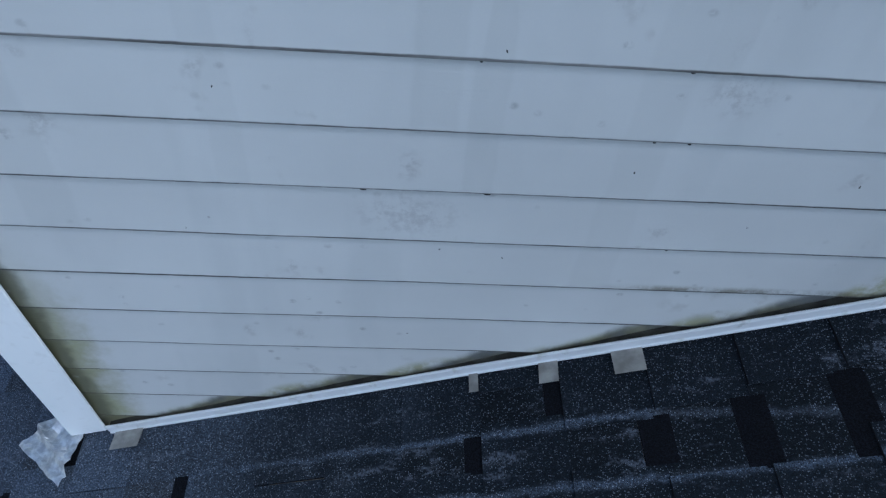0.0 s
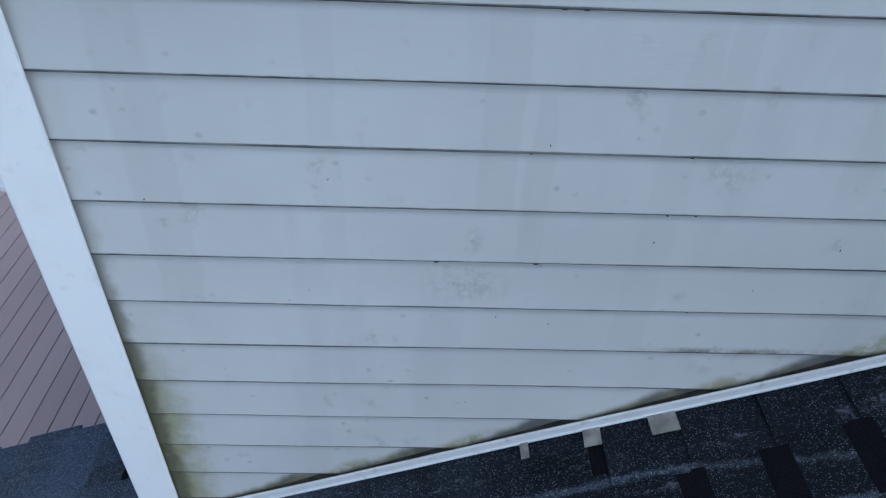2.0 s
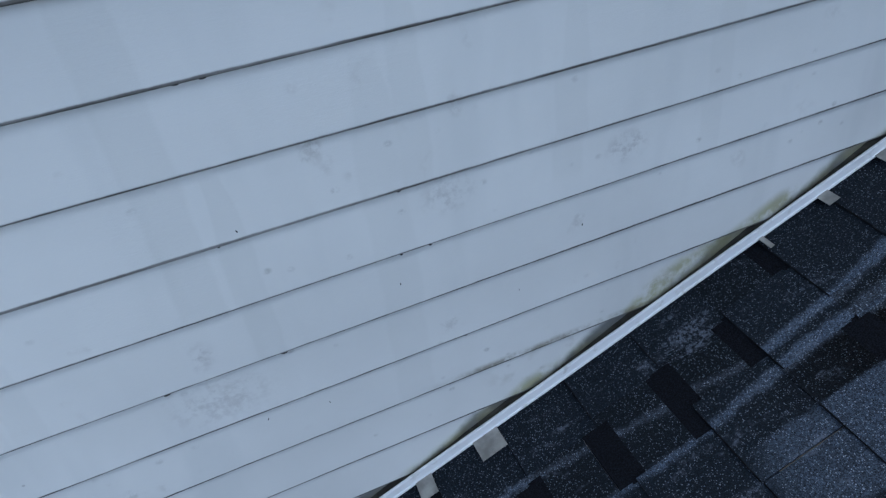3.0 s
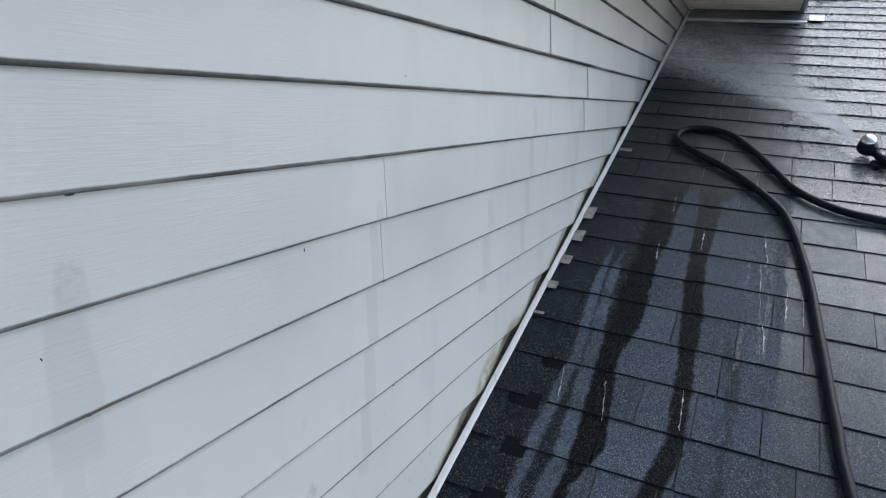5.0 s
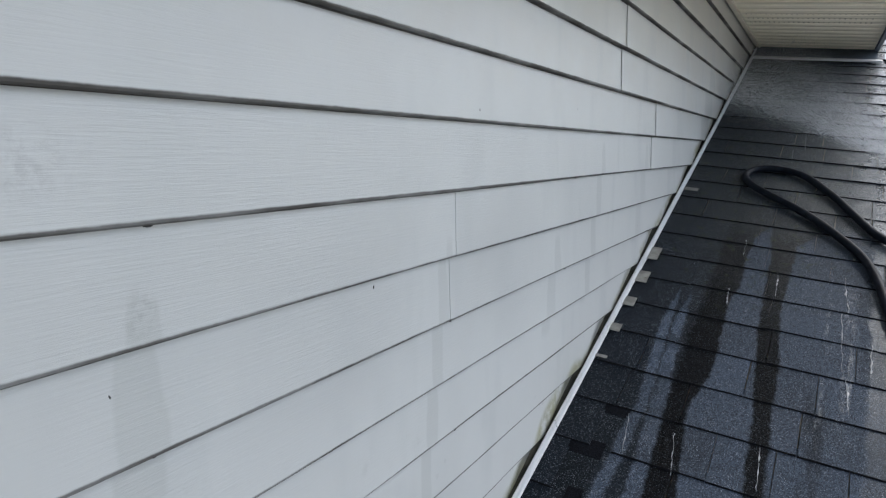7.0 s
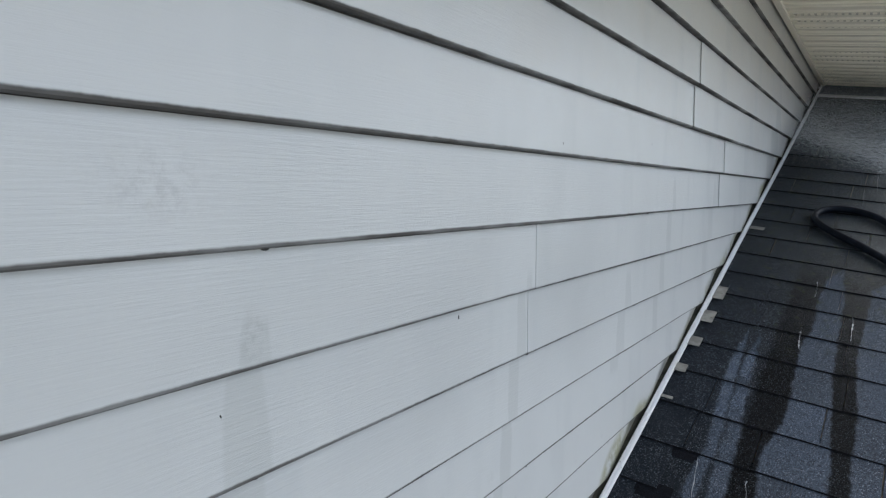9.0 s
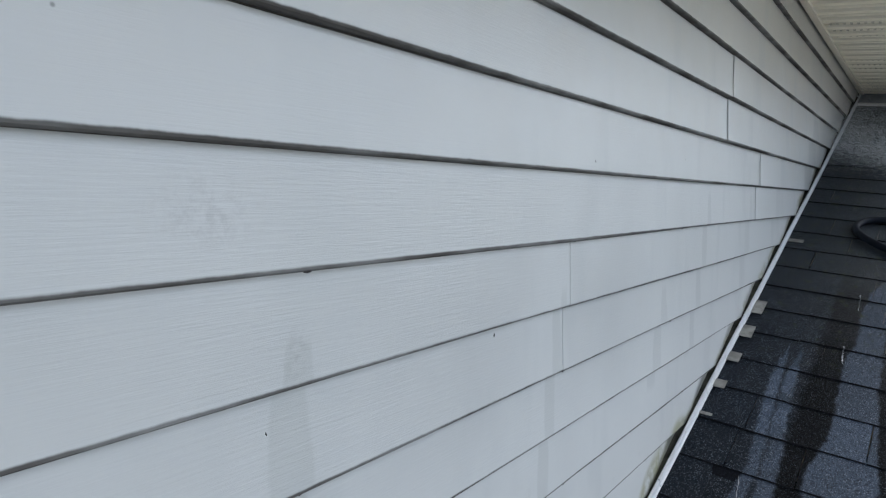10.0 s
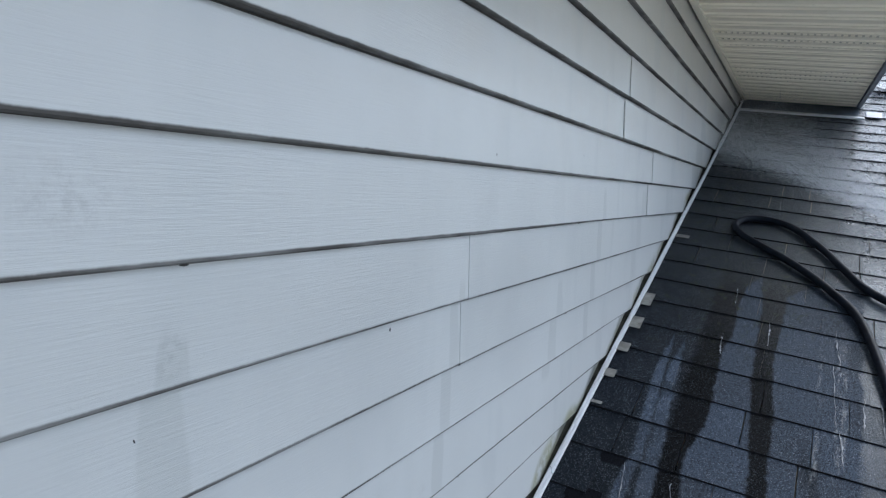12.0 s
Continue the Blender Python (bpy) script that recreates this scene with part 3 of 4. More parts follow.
# vented panels: three rows of small punched slits, then solid panels
bm = bmesh.new()
for first_x in (0.496, 1.256, 2.016, 2.776, 3.536, 4.296):
    for row in range(3):
        y = -0.04
        while y > SOFFIT_Y + 0.06:
            add_box(bm, (first_x + row * 0.105, y - 0.007, SOFFIT_Z - 0.0012), (first_x + row * 0.105 + 0.022, y, SOFFIT_Z + 0.003))
            y -= 0.021
ob = part("vent_slits", bm, plain_material("vent_shade", (0.66, 0.61, 0.50), 0.8), soffit)
ob["kind"] = "stuff"
bm = bmesh.new()
add_box(bm, (POST_R, -0.024, SOFFIT_Z - 0.012), (SOFFIT_X + 0.20, -0.001, SOFFIT_Z - 0.001), bevel=0.002)
part("wall_channel", bm, SOFFIT, soffit)
bm = bmesh.new()
add_box(bm, (X0, SOFFIT_Y - 0.012, SOFFIT_Z - 0.014), (SOFFIT_X + 0.20, SOFFIT_Y + 0.008, SOFFIT_Z + 0.17), bevel=0.003)
part("fascia", bm, plain_material("slate_blue_fascia", (0.17, 0.20, 0.255), 0.4, 0.1, 0.2, 10), soffit, "slate-blue metal fascia board")
bm = bmesh.new()
add_box(bm, (X0, SOFFIT_Y - 0.035, SOFFIT_Z + 0.172), (SOFFIT_X + 0.42, SOFFIT_Y + 0.05, SOFFIT_Z + 0.184), bevel=0.002)
part("drip_edge", bm, DRIP, soffit, "dark metal drip edge")
bm = bmesh.new()
add_box(bm, (X0, SOFFIT_Y + 0.012, SOFFIT_Z + 0.03), (SOFFIT_X + 0.6, 0.02, SOFFIT_Z + 0.17))
part("eave_filler", bm, SHEATH, soffit)

upper_roof = tagged(new("roof_upper"), "upper house roof over the soffit", "roof", kind="structure")
bm = bmesh.new()
v = [bm.verts.new(p) for p in ((X0 - 0.2, SOFFIT_Y - 0.04, SOFFIT_Z + 0.186), (9, SOFFIT_Y - 0.04, SOFFIT_Z + 0.186), (9, 4, SOFFIT_Z + 2.1), (X0 - 0.2, 4, SOFFIT_Z + 2.1))]
bm.faces.new(v)
part("deck_sheet", bm, TAB_JOINED, upper_roof)

apron = tagged(new("apron_flashing"), "blue-grey metal apron flashing with a white bottom strip", "flashing", kind="structure")
bm = bmesh.new()
add_box(bm, (0, SOFFIT_Y - 0.005, 0.004), (0.24, -0.006, 0.008), SLOPE @ Matrix.Translation((SOFFIT_X * CO, 0, 0)))
part("metal_sheet", bm, DRIP, apron)
bm = bmesh.new()
add_box(bm, (-0.036, SOFFIT_Y - 0.03, 0.006), (-0.004, -0.008, 0.016), SLOPE @ Matrix.Translation((SOFFIT_X * CO, 0, 0)), 0.003)
part("white_strip", bm, CHANNEL, apron)
bm = bmesh.new()
add_box(bm, (SOFFIT_X + 0.225, SOFFIT_Y + 0.010, SOFFIT_Z - 0.06), (SOFFIT_X + 0.4, 0.02, SOFFIT_Z + 0.3))
part("back_board", bm, DRIP, apron)

# ---- ground far below, deck behind the roof ----
ground = tagged(new("ground"), "pale ground sheet that bounces light up to the soffit", "ground", kind="structure")
bm = bmesh.new()
S = 400
cells_ = 24
grid = [[bm.verts.new((-S + 2 * S * i / cells_, -S + 2 * S * j / cells_, -3.0)) for j in range(cells_ + 1)] for i in range(cells_ + 1)]
for i in range(cells_):
    for j in range(cells_):
        bm.faces.new((grid[i][j], grid[i + 1][j], grid[i + 1][j + 1], grid[i][j + 1]))
part("lawn", bm, BOUNCE_GROUND, ground)

deck = tagged(new("deck"), "brown composite board deck edged with a white rail", "deck", kind="structure")
DECK_Z = -2.4
bm = bmesh.new()
add_box(bm, (-0.068, -0.05, -0.025), (0.068, 4.2, 0.0), bevel=0.004)
board_mesh = None
for i in range(34):
    if board_mesh is None:
        ob = part("deck_board", bm, DECKING, deck)
        board_mesh = ob.data
    else:
        ob = new("deck_board", board_mesh)
        ob.parent = deck
    ob.matrix_basis = pose(-4.9 + i * 0.142, 0.32, DECK_Z)
bm = bmesh.new()
add_box(bm, (-5.1, 0.2, DECK_Z - 0.3), (0.0, 4.45, DECK_Z - 0.03))
part("deck_frame", bm, SHEATH, deck)

# ---- the roof ----
roof = tagged(new("roof"), "dark grey laminated asphalt shingle roof, wet from washing", "roof", kind="structure")
bm = bmesh.new()
add_box(bm, (-1.66 * CO, -1.32, -0.035), (9.5 * CO, 0.019, -0.012), SLOPE)
add_box(bm, (-1.66 * CO, 0.0195, -0.035), (POST_L * CO, RAKE_Y - 0.012, -0.012), SLOPE)
part("roof_deck", bm, SHEATH, roof)

# house walls under the roof
lower = tagged(new("wall_lower"), "white wall of the lower storey under the roof", "wall", kind="structure")
for y0, y1, x0, x1 in ((-1.2, 0.02, -1.5, 9.0), (0.021, 0.31, -1.5, POST_L - 0.002)):
    bm = bmesh.new()
    ring = [(x0, -3.0), (x1, -3.0), (x1, roof_z(x1) - 0.06), (x0, roof_z(x0) - 0.06)]
    sweep(bm, [[(x, y, z) for x, z in ring] for y in (y0, y1)])
    bmesh.ops.recalc_face_normals(bm, faces=bm.faces)
    part("wall_body", bm, WHITE, lower)

# ---- step flashing tabs that peep out under the channel: x low, x high, reach ----
FLAPS = ((-0.068, -0.004, 0.050, 0.10), (0.646, 0.662, 0.047, 0.0), (0.766, 0.798, 0.051, 0.05), (0.883, 0.932, 0.055, -0.02), (1.476, 1.485, 0.041, 0.0),
         (1.597, 1.620, 0.040, 0.0), (1.718, 1.752, 0.038, 0.0), (2.563, 2.573, 0.043, 0.0), (2.676, 2.709, 0.041, 0.0), (2.797, 2.839, 0.044, 0.0),
         (2.920, 2.979, 0.046, 0.0), (3.050, 3.122, 0.044, 0.0), (3.540, 3.562, 0.064, 0.0))
for a, b, reach, turn in FLAPS:
    bm = bmesh.new()
    add_box(bm, (-(b - a) * CO / 2, -reach, 0), ((b - a) * CO / 2, 0.004, 0.0011), bevel=0.0004)
    for v in bm.verts:
        v.co.z += 0.05 * abs(v.co.y) * 0.4
        v.co.x += v.co.y * turn
    if b - a > 0.045 and a > 0:
        bmesh.ops.create_cone(bm, cap_ends=True, segments=12, radius1=0.0035, radius2=0.003, depth=0.002,
                              matrix=Matrix.Translation((-0.004, -reach + 0.009, 0.0022)))
    ob = part("step_flashing", bm, FLASH)
    tagged(ob, "bare grey metal step flashing tab under the channel", "flashing", "step flashing tabs")
    ob.matrix_world = Matrix.Translation(on_roof((a + b) / 2, -0.003, 0.0045)) @ SLOPE.to_3x3().to_4x4()

# ---- crumpled metal under the post's foot ----
bm = bmesh.new()
NU, NV = 14, 14
corner = [Vector((-0.297, -0.014)), Vector((-0.235, 0.05)), Vector((-0.145, -0.008)), Vector((-0.157, -0.121))]
rows_ = []
for i in range(NU + 1):
    r = []
    for j in range(NV + 1):
        u, w = i / NU, j / NV
        p = (corner[0] * (1 - u) + corner[1] * u) * (1 - w) + (corner[3] * (1 - u) + corner[2] * u) * w
        rim = min(u, 1 - u, w, 1 - w)
        h = 0.009 + 0.010 * abs(noise.noise((u * 2.1, w * 2.7, 3))) + 0.005 * noise.noise((u * 5, w * 5, 8)) + (0.006 if rim < 0.08 and u < 0.2 else 0) + 0.016 * max(0.0, 1 - abs(u - 0.62 + 0.25 * w) * 7) + 0.010 * max(0.0, 1 - abs(w - 0.30) * 9) * u
        p = p + Vector((0.006 * noise.noise((u * 6, w * 6, 1)), 0.006 * noise.noise((u * 6, w * 6, 5))))
        r.append(bm.verts.new(on_roof(p.x, p.y, max(0.004, h))))
    rows_.append(r)
for i in range(NU):
    for j in range(NV):
        bm.faces.new((rows_[i][j], rows_[i + 1][j], rows_[i + 1][j + 1], rows_[i][j + 1]))
bmesh.ops.recalc_face_normals(bm, faces=bm.faces)
ob = part("crumpled_flashing", bm, BRIGHT)
mod = ob.modifiers.new("thickness", 'SOLIDIFY')
mod.thickness = 0.001
tagged(ob, "crumpled bare aluminium flashing under the corner post's foot", "flashing")

# ---- hose with its sprinkler ----
hose = tagged(new("garden_hose"), "black rubber garden hose looped over the wet shingles", "hose")
RUN = [(3.21, -1.24), (3.225, -1.05), (3.258, -0.906), (3.276, -0.814), (3.314, -0.734), (3.387, -0.649), (3.497, -0.583), (3.62, -0.51), (3.747, -0.408), (3.782, -0.307),
       (3.756, -0.235), (3.688, -0.212), (3.621, -0.250), (3.555, -0.325), (3.495, -0.401), (3.413, -0.486), (3.317, -0.564), (3.235, -0.619), (3.136, -0.654),
       (2.984, -0.687), (2.86, -0.708), (2.727, -0.724), (2.591, -0.741), (2.472, -0.755), (2.382, -0.767), (2.293, -0.778), (2.05, -0.83), (1.75, -0.92), (1.45, -1.02), (1.15, -1.16)]
pts = smooth_run([on_roof(x, y, 0.0130) for x, y in RUN], 8)
part("hose_tube", tube(pts, 0.0130, 16), RUBBER, hose, smooth=True)
d = (pts[0] - pts[1]).to_track_quat('Z', 'Y').to_matrix().to_4x4()

sprinkler = tagged(new("spray_nozzle"), "black spray nozzle with a chrome face on the shingles", "nozzle")
NZ = on_roof(3.70, -0.876, 0.036)
AIM = (on_roof(4.70, -0.30, 0.08) - NZ).normalized()
turn = AIM.to_track_quat('Z', 'Y').to_matrix().to_4x4()


def lathe(profile, sides=24):
    bm = bmesh.new()
    sweep(bm, [[(r * math.cos(a), r * math.sin(a), z) for a in (2 * math.pi * j / sides for j in range(sides))] for r, z in profile])
    bmesh.ops.recalc_face_normals(bm, faces=bm.faces)
    return bm


def place(bm, m):
    bmesh.ops.transform(bm, matrix=m, verts=bm.verts)
    return bm


part("end_ferrule", place(lathe([(0.014, -0.02), (0.020, -0.018), (0.0205, 0.012), (0.018, 0.02), (0.010, 0.021)], 16), Matrix.Translation(pts[0]) @ d), CHROME, hose, "metal end ferrule")
base = Matrix.Translation(NZ) @ turn
part("head", place(lathe([(0.004, -0.045), (0.016, -0.044), (0.020, -0.030), (0.030, -0.012), (0.034, 0.004), (0.034, 0.016), (0.030, 0.022), (0.010, 0.023)]), base), RUBBER, sprinkler, smooth=True)
part("chrome_face", place(lathe([(0.004, -0.001), (0.024, 0.0), (0.026, 0.005), (0.020, 0.012), (0.004, 0.016)]), Matrix.Translation(NZ + Vector((-0.020, 0.006, 0.024))) @ look((0, 0, 0), (1.0, -0.1, -0.9))), CHROME, sprinkler, "chrome cap", smooth=True)
neck = smooth_run([NZ - AIM * 0.04, on_roof(3.645, -0.915, 0.026), on_roof(3.615, -0.955, 0.020), on_roof(3.60, -1.05, 0.017), on_roof(3.54, -1.22, 0.017)], 6)
part("neck", tube(neck, 0.014, 14), RUBBER, sprinkler, smooth=True)
for i, f in enumerate((8, 12)):
    d = (neck[f + 1] - neck[f]).to_track_quat('Z', 'Y').to_matrix().to_4x4()
    part("coupling", place(lathe([(0.012, -0.011), (0.019, -0.010), (0.020, 0.0), (0.019, 0.010), (0.012, 0.011)], 12), Matrix.Translation(neck[f]) @ d), CHROME if i else RUBBER, sprinkler, smooth=False)
part("base", place(lathe([(0.004, -0.002), (0.032, 0.0), (0.030, 0.006), (0.012, 0.012), (0.004, 0.013)], 16), Matrix.Translation(on_roof(3.64, -0.915, 0.003)) @ SLOPE.to_3x3().to_4x4()), RUBBER, sprinkler)

# ---- water spray, drops on the fly ----
rs = random.Random(3)
tip = NZ + AIM * 0.025
side_axis = AIM.cross(Vector((0, 0, 1))).normalized()
up_axis = side_axis.cross(AIM)
verts, faces = [], []
for i in range(150000):
    far_ = 0.03 + 1.96 * rs.random() ** 0.70
    a = 0.08 - 0.68 * rs.random() ** 1.25
    if rs.random() < 0.13:
        a = 0.07 + rs.gauss(0, 0.014)
    b = rs.gauss(0, 0.030 + 0.03 * min(far_, 1.5))
    d = (AIM + side_axis * a + up_axis * b).normalized()
    p = tip + d * far_ + Vector((0, 0, -0.05 * far_ * far_ + 0.05 * far_ * (1 - far_ / 2.0)))
    if p.z < roof_z(p.x) + 0.006 or p.y > -0.03 or p.x > SOFFIT_X - 0.05:
        continue
    d = (d + Vector((0, 0, -0.10 * far_))).normalized()
    l = rs.uniform(0.0015, 0.006)
    r = rs.uniform(0.00024, 0.00058) * (0.8 + 0.35 * far_)
    s = d.cross(Vector((0.2, 0.1, 1))).normalized() * r
    t = s.cross(d).normalized() * r
    k = len(verts)
    verts += [p - d * l, p + s, p - s * 0.5 + t * 0.87, p - s * 0.5 - t * 0.87, p + d * l]
    faces += [(k, k + 2, k + 1), (k, k + 3, k + 2), (k, k + 1, k + 3), (k + 4, k + 1, k + 2), (k + 4, k + 2, k + 3), (k + 4, k + 3, k + 1)]
me = bpy.data.meshes.new("water_spray")
me.from_pydata(verts, [], faces)
me.materials.append(WATER)
tagged(new("water_spray", me), "fine white fan of water drops spraying over the shingles", "water spray", kind="stuff")

# ---- white pole lying on the roof ----
pole = tagged(new("extension_pole"), "white plastic pole lying on the wet shingles", "pole")
part("pole_tube", tube([on_roof(x, -0.665 - 0.012 * (x - 1.7), 0.032) for x in (0.75, 1.1, 1.5, 1.9, 2.02)], 0.031, 18), POLE, pole, smooth=True)
part("end_cap", tube([on_roof(x, -0.669, 0.032) for x in (2.005, 2.03, 2.035)], 0.0335, 18), POLE, pole, smooth=True)

# ---- curled shingle and a bare patch by the eave's corner ----
bm = bmesh.new()
rows_ = []
for i in range(9):
    r = []
    for j in range(11):
        u, w = i / 8, j / 10
        lift = 0.010 + 0.036 * max(0, 1 - w * 1.5) ** 1.5 * (1 - 0.5 * u)
        r.append(bm.verts.new(on_roof(5.74 + 0.20 * u + 0.05 * w * w, -0.70 - 0.24 * w, lift + 0.004 * noise.noise((u * 4, w * 4, 2)))))
    rows_.append(r)
for i in range(8):
    for j in range(10):
        bm.faces.new((rows_[i][j], rows_[i][j + 1], rows_[i + 1][j + 1], rows_[i + 1][j]))
bmesh.ops.recalc_face_normals(bm, faces=bm.faces)
ob = part("curled_shingle", bm, UNDER)
mod = ob.modifiers.new("thickness", 'SOLIDIFY')
mod.thickness = 0.004
tagged(ob, "loose dark shingle curling up beside the eave", "shingle")
bm = bmesh.new()
add_box(bm, (-0.05, -0.038, 0), (0.055, 0.038, 0.0015), SLOPE @ Matrix.Translation((5.285 * CO, -0.70, 0.007)), 0.0005)
ob = part("metal_patch", bm, CHANNEL)
tagged(ob, "white metal flashing end on the roof beside the eave", "flashing")

# ---- rail and lawn edge of the deck ----
rail = tagged(new("deck_rail"), "white painted rail along the deck's edge", "railing")
bm = bmesh.new()
add_box(bm, (-5.1, 4.52, DECK_Z - 0.02), (-0.2, 4.60, DECK_Z + 0.05), bevel=0.006)
part("bottom_rail", bm, WHITE, rail)
bm = bmesh.new()
add_box(bm, (-5.1, 4.52, DECK_Z + 0.86), (-0.2, 4.60, DECK_Z + 0.92), bevel=0.006)
part("top_rail", bm, WHITE, rail)
for i in range(38):
    bm = bmesh.new()
    add_box(bm, (-5.05 + i * 0.13, 4.545, DECK_Z + 0.05), (-5.015 + i * 0.13, 4.575, DECK_Z + 0.86))
    part("baluster", bm, WHITE, rail)

# ---- dark lumps standing for dark gaps in the laps: x, lap, width ----
LAP_GAPS = ((1.186, 15, 0.013), (1.724, 13, 0.008), (2.256, 13, 0.012), (2.251, 15, 0.012), (0.892, 6, 0.007), (0.461, 7, 0.012), (0.274, 5, 0.006), (0.807, 8, 0.006),
         (1.218, 11, 0.010), (1.124, 11, 0.007), (1.192, 13, 0.006), (1.777, 11, 0.006), (0.631, 11, 0.011), (0.816, 9, 0.007), (0.604, 11, 0.010), (0.055, 11, 0.012),
         (0.588, 9, 0.005), (1.715, 15, 0.006), (0.62, 7, 0.013), (0.85, 8, 0.006))
for i, (x, k, w) in enumerate(LAP_GAPS):
    bm = bmesh.new()
    bmesh.ops.create_icosphere(bm, subdivisions=2, radius=1.0)
    for v in bm.verts:
        f = 1 + 0.45 * noise.noise(v.co * 1.9 + Vector((i * 3.7, 0, 0)))
        v.co = Vector((v.co.x * w * 0.36 * f, v.co.y * 0.0016 * f, v.co.z * 0.0010 * f))
    ob = part("lap_gap", bm, SPECK, smooth=True)
    ob.matrix_world = Matrix.Translation((x, 0.0022, k * E - 0.0009))
    tagged(ob, "small dark lump standing for a dark gap under a siding lap", "dirt", "dirt clots under the laps")

# ---- single dark specks on the siding faces ----
SPECKS = ((1.155, 1.386, 0.0024), (0.80, 0.757, 0.003), (0.567, 0.583, 0.0025), (0.613, 0.928, 0.0025), (1.10, 0.75, 0.003), (0.30, 0.86, 0.002), (1.38, 0.93, 0.003), (1.52, 1.41, 0.003),
          (0.22, 0.62, 0.002), (0.66, 0.57, 0.0025), (0.99, 0.66, 0.002), (0.03, 0.82, 0.0025))
for i, (x, z, r) in enumerate(SPECKS):
    bm = bmesh.new()
    bmesh.ops.create_icosphere(bm, subdivisions=1, radius=1.0)
    for v in bm.verts:
        v.co = Vector((v.co.x * r * 0.38, v.co.y * 0.0007, v.co.z * r * 1.0))
    ob = part("dirt_speck", bm, SPECK)
    lap = (z / E) % 1.0
    ob.matrix_world = Matrix.Translation((x, 0.0116 * lap, z)) @ pose(0, 0, 0, 0, 25 * (i % 3 - 1), 0)
    tagged(ob, "tiny dark speck on the vinyl siding", "dirt", "dark specks on the siding")

# ---- pale strips standing for glints on wet joints: x, y from above to below ----
GLINT_RUNS = ((2.417, -0.445, 2.300, -0.455), (3.099, -0.400, 2.985, -0.405), (3.131, -0.577, 2.972, -0.592), (2.954, -0.578, 2.722, -0.590), (2.974, -0.280, 2.899, -0.289),
         (2.846, -0.651, 2.725, -0.652), (2.845, -0.691, 2.717, -0.694), (3.261, -0.285, 3.171, -0.291), (4.198, -0.381, 4.014, -0.390), (4.006, -0.347, 3.877, -0.356),
         (3.822, -0.353, 3.733, -0.348), (2.407, -0.155, 2.294, -0.175), (2.387, -0.267, 2.273, -0.288), (2.70, -0.60, 2.58, -0.61))
for i, (xa, ya, xb, yb) in enumerate(GLINT_RUNS):
    run = []
    for j in range(13):
        f = j / 12
        run.append(on_roof(xa + (xb - xa) * f, ya + (yb - ya) * f + 0.0035 * noise.noise((f * 6, i * 2.3, 1)), 0.0004))
    ob = part("water_trickle", tube(run, lambda k, i=i: 0.0004 + 0.0048 * max(0.0, noise.noise((k * 0.9, i * 5.1, 7))), 8), JOINT_GLINT, smooth=True)
    tagged(ob, "thin pale strip standing for the glint on a wet shingle joint", "water trickle", "water trickles on the shingles")

# ---- bushes past the deck ----
rb = random.Random(11)
LEAF = plain_material("yellow_green_leaf", (0.13, 0.16, 0.025), 0.6, 0.0, 0.5, 6, 0.2)
for bx, by in ((-4.6, 5.5), (-3.9, 5.35), (-3.2, 5.5), (-2.5, 5.6), (-5.3, 5.4)):
    shrub = tagged(new("shrub"), "yellow-green leafy shrub beyond the deck rail", "shrub", "shrubs beyond the deck")
    shrub.location = (bx, by, -3.0)
    stems = bmesh.new()
    verts, faces = [], []
    for s in range(7):
        top = Vector((rb.uniform(-0.4, 0.4), rb.uniform(-0.35, 0.35), rb.uniform(0.9, 1.45)))
        ring = [[Vector((math.cos(a) * r, math.sin(a) * r, 0)) + top * f for a in (0, 1.57, 3.14, 4.71)] for f, r in ((0, 0.018), (0.5, 0.012), (1, 0.004))]
        sweep(stems, ring)
        for l in range(170):
            f = rb.uniform(0.25, 1.05)
            c = top * f + Vector((rb.gauss(0, 0.16), rb.gauss(0, 0.16), rb.gauss(0, 0.10)))
            m = Euler((rb.uniform(-1, 1), rb.uniform(-1, 1), rb.uniform(0, 6.3))).to_matrix()
            k = len(verts)
            L = rb.uniform(0.025, 0.05)
            verts += [c + m @ Vector(p) * L for p in ((0, -1, 0), (0.45, 0, 0.12), (0, 1, 0), (-0.45, 0, 0.12))]
            faces += [(k, k + 1, k + 2), (k, k + 2, k + 3)]
    part("stems", stems, SHEATH, shrub)
    me = bpy.data.meshes.new("leaves")
    me.from_pydata([tuple(v) for v in verts], [], faces)
    me.materials.append(LEAF)
    lv = new("leaves", me)
    lv.parent = shrub
    lv["kind"] = "stuff"


def shingle_mesh(width, length, thick, name, material, chamfer=0.0015):
    """A tab lying in local x (up the slope) and y, its butt at x = 0."""
    bm = bmesh.new()
    add_box(bm, (0, -width / 2, -thick), (length, width / 2, 0))
    for v in bm.verts:
        if v.co.z > -1e-6 and v.co.x < 1e-6:
            v.co.x += chamfer
            v.co.z -= chamfer * 0.5
    me = bpy.data.meshes.new(name)
    bm.normal_update()
    bm.to_mesh(me)
    bm.free()
    me.materials.append(material)
    me.materials.append(BUTT)
    for p in me.polygons:
        if p.normal.x < -0.7:
            p.material_index = 1
    return me


WIDTHS = [0.05 + 0.01 * i for i in range(28)]
TILT = 0.0046
LEN = EXPO * CO
rng = random.Random(7)
tab_meshes, far_tabs = {}, bmesh.new()
under_meshes = {}
near_count = [0]


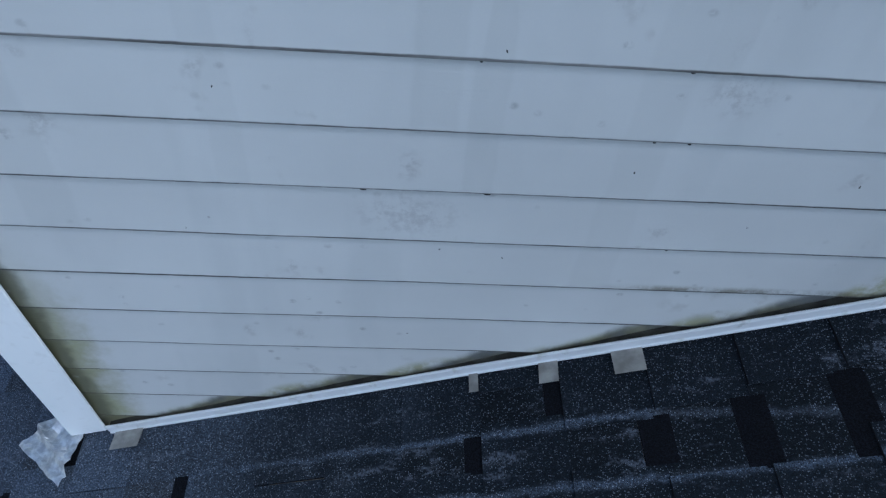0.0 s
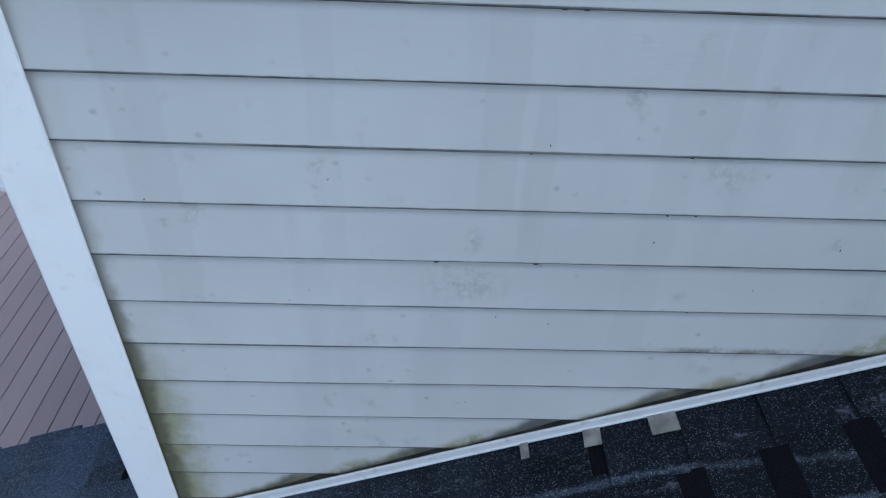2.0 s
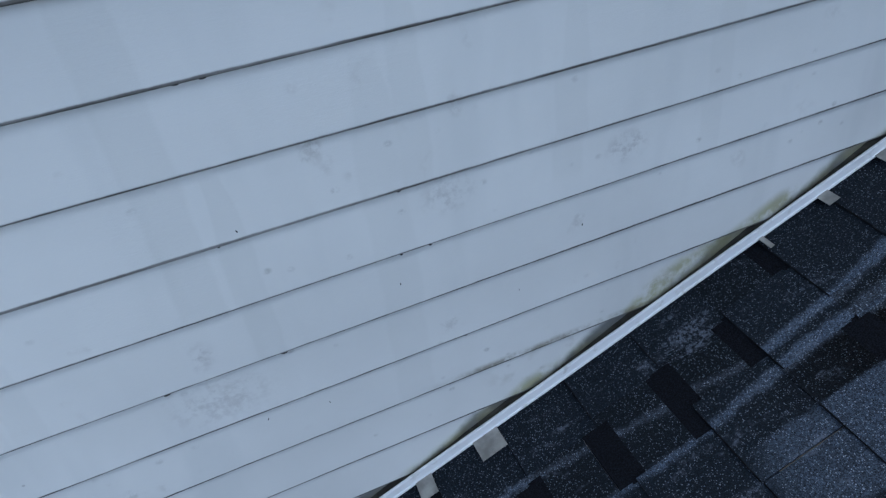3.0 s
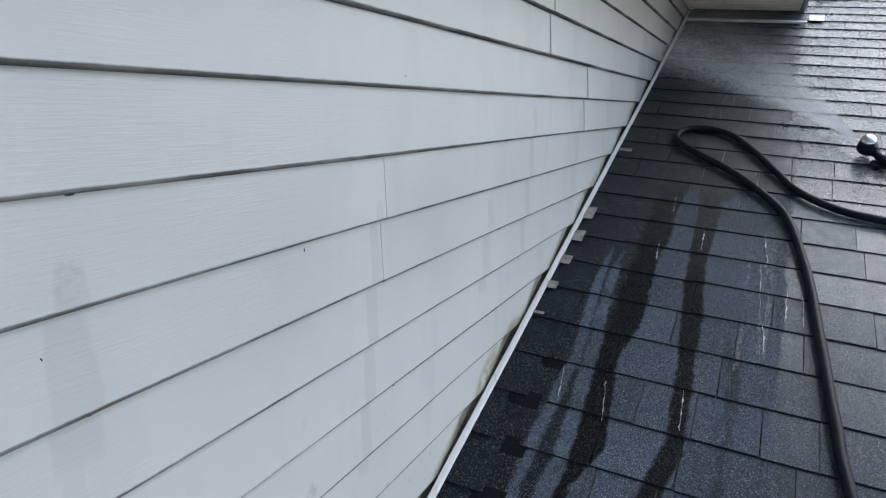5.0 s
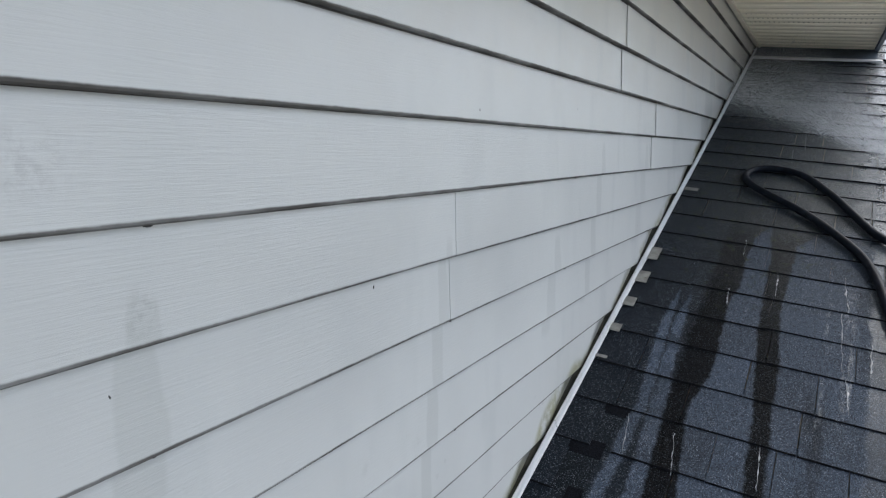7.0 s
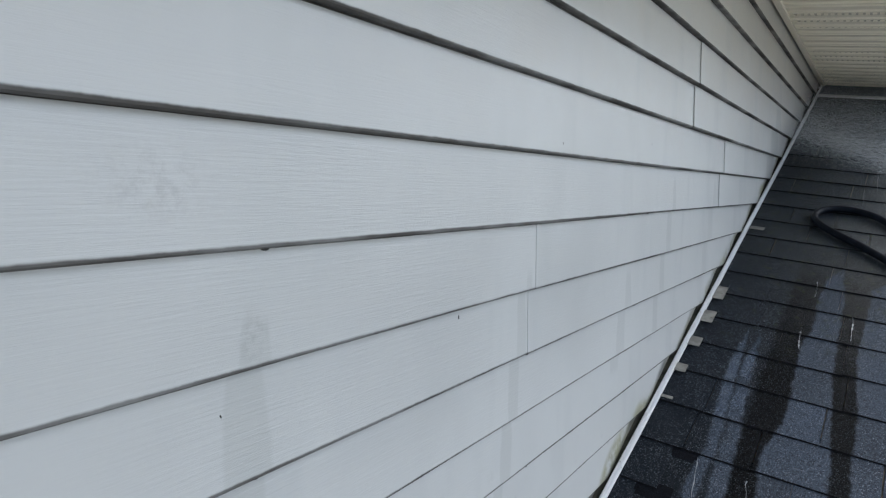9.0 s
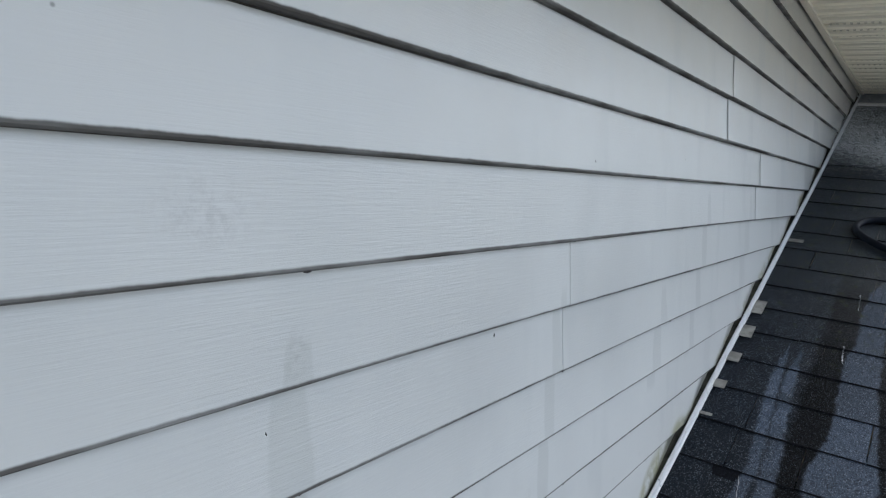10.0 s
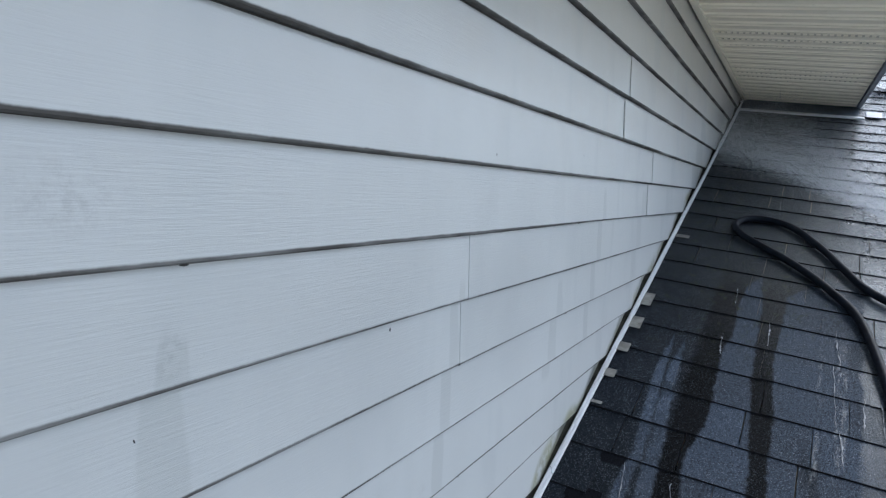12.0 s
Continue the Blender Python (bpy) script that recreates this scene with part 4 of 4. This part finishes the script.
def lay_tab(course, ya, yb, lift=0.0):
    """One raised tab of a course between ya and yb."""
    x = BUTT0 + course * EXPO
    w = round((yb - ya) / 0.005) * 0.005
    tilt = -TILT / LEN + rng.uniform(-0.006, 0.004)
    m = Matrix.Translation(on_roof(x + rng.uniform(-0.002, 0.002), (ya + yb) / 2, lift)) @ SLOPE.to_3x3().to_4x4() @ pose(0, 0, 0, 0, math.degrees(-tilt), rng.uniform(-0.35, 0.35))
    near = -0.35 < x < 3.75 and yb > -1.02 - 0.05 * x and ya < 0.1 and near_count[0] < 300
    if near:
        near_count[0] += 1
        if w not in tab_meshes:
            tab_meshes[w] = shingle_mesh(w - 0.002, LEN + 0.03, 0.0056, "shingle", TAB)
        ob = new("shingle", tab_meshes[w])
        ob.parent = roof
        ob.matrix_basis = m
    else:
        vs = add_box(far_tabs, (0, -w / 2 + 0.001, -0.0056), (LEN + 0.03, w / 2 - 0.001, 0.0))
        for v in vs:
            v.co = m @ v.co


def lay_under(course, ya, yb):
    """The lower layer that shows between two tabs, with its dark band under the next butt."""
    x = BUTT0 + course * EXPO
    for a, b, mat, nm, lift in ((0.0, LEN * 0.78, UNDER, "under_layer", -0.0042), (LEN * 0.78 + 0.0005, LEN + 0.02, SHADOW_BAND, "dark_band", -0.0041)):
        key = (nm, round((yb - ya) / 0.005))
        if key not in under_meshes:
            w = key[1] * 0.005
            bm = bmesh.new()
            add_box(bm, (a, -w / 2, -0.004), (b, w / 2, 0))
            me = bpy.data.meshes.new(nm)
            bm.to_mesh(me)
            bm.free()
            me.materials.append(mat)
            under_meshes[key] = me
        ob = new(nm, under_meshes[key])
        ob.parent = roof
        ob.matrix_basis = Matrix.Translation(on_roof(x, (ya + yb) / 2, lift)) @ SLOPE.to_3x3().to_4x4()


# gaps between tabs that the wall side shows: course -> (y high, y low)
SLOTS = {-4: [(-0.134, -0.19)], -3: [(-0.051, -0.108), (-0.33, -0.39)], -2: [(-0.140, -0.21)], -1: [(-0.128, -0.235)], 0: [(-0.108, -0.234)],
         1: [(-0.10, -0.19)], 2: [(-0.01, -0.086), (-0.229, -0.302)], 3: [(-0.174, -0.222), (-0.234, -0.316)], 5: [(-0.023, -0.178)],
         6: [(-0.081, -0.175)], 7: [(-0.10, -0.15)], 8: [(-0.06, -0.13)], 9: [(-0.10, -0.15)]}
first, last = -20, 46
for course in range(first, last):
    x = BUTT0 + course * EXPO
    slots = list(SLOTS.get(course, []))
    right = -1.31
    left = RAKE_Y + rng.uniform(-0.012, 0.008) if x < POST_L - 0.02 else 0.014
    far = x > 3.6
    y = slots[-1][1] if slots else left
    while y > right:
        w = rng.uniform(0.10, 0.27)
        y2 = max(y - w, right) if y - w - right > 0.06 else right
        if y2 - right > 0.1 and rng.random() < (0.0 if x > 1.5 else 0.3) and not far:
            g = rng.uniform(0.05, 0.11)
            slots.append((y2, y2 - g))
            y = y2 - g
        else:
            slots.append((y2, y2))
            y = y2
    edge = left
    for hi, lo in slots:
        a = edge
        while a - hi > 0.30:
            w = rng.uniform(0.14, 0.24)
            lay_tab(course, a - w, a)
            a -= w
        if a - hi > 0.012:
            lay_tab(course, hi, a)
        if hi - lo > 0.01:
            lay_under(course, lo - 0.004, hi + 0.004)
        edge = lo
bmesh.ops.recalc_face_normals(far_tabs, faces=far_tabs.faces)
ob = part("far_shingles", far_tabs, TAB_JOINED, roof)
ob.data.materials.append(BUTT)
for p in ob.data.polygons:
    if p.normal.x < -0.7:
        p.material_index = 1
ob["kind"] = "stuff"
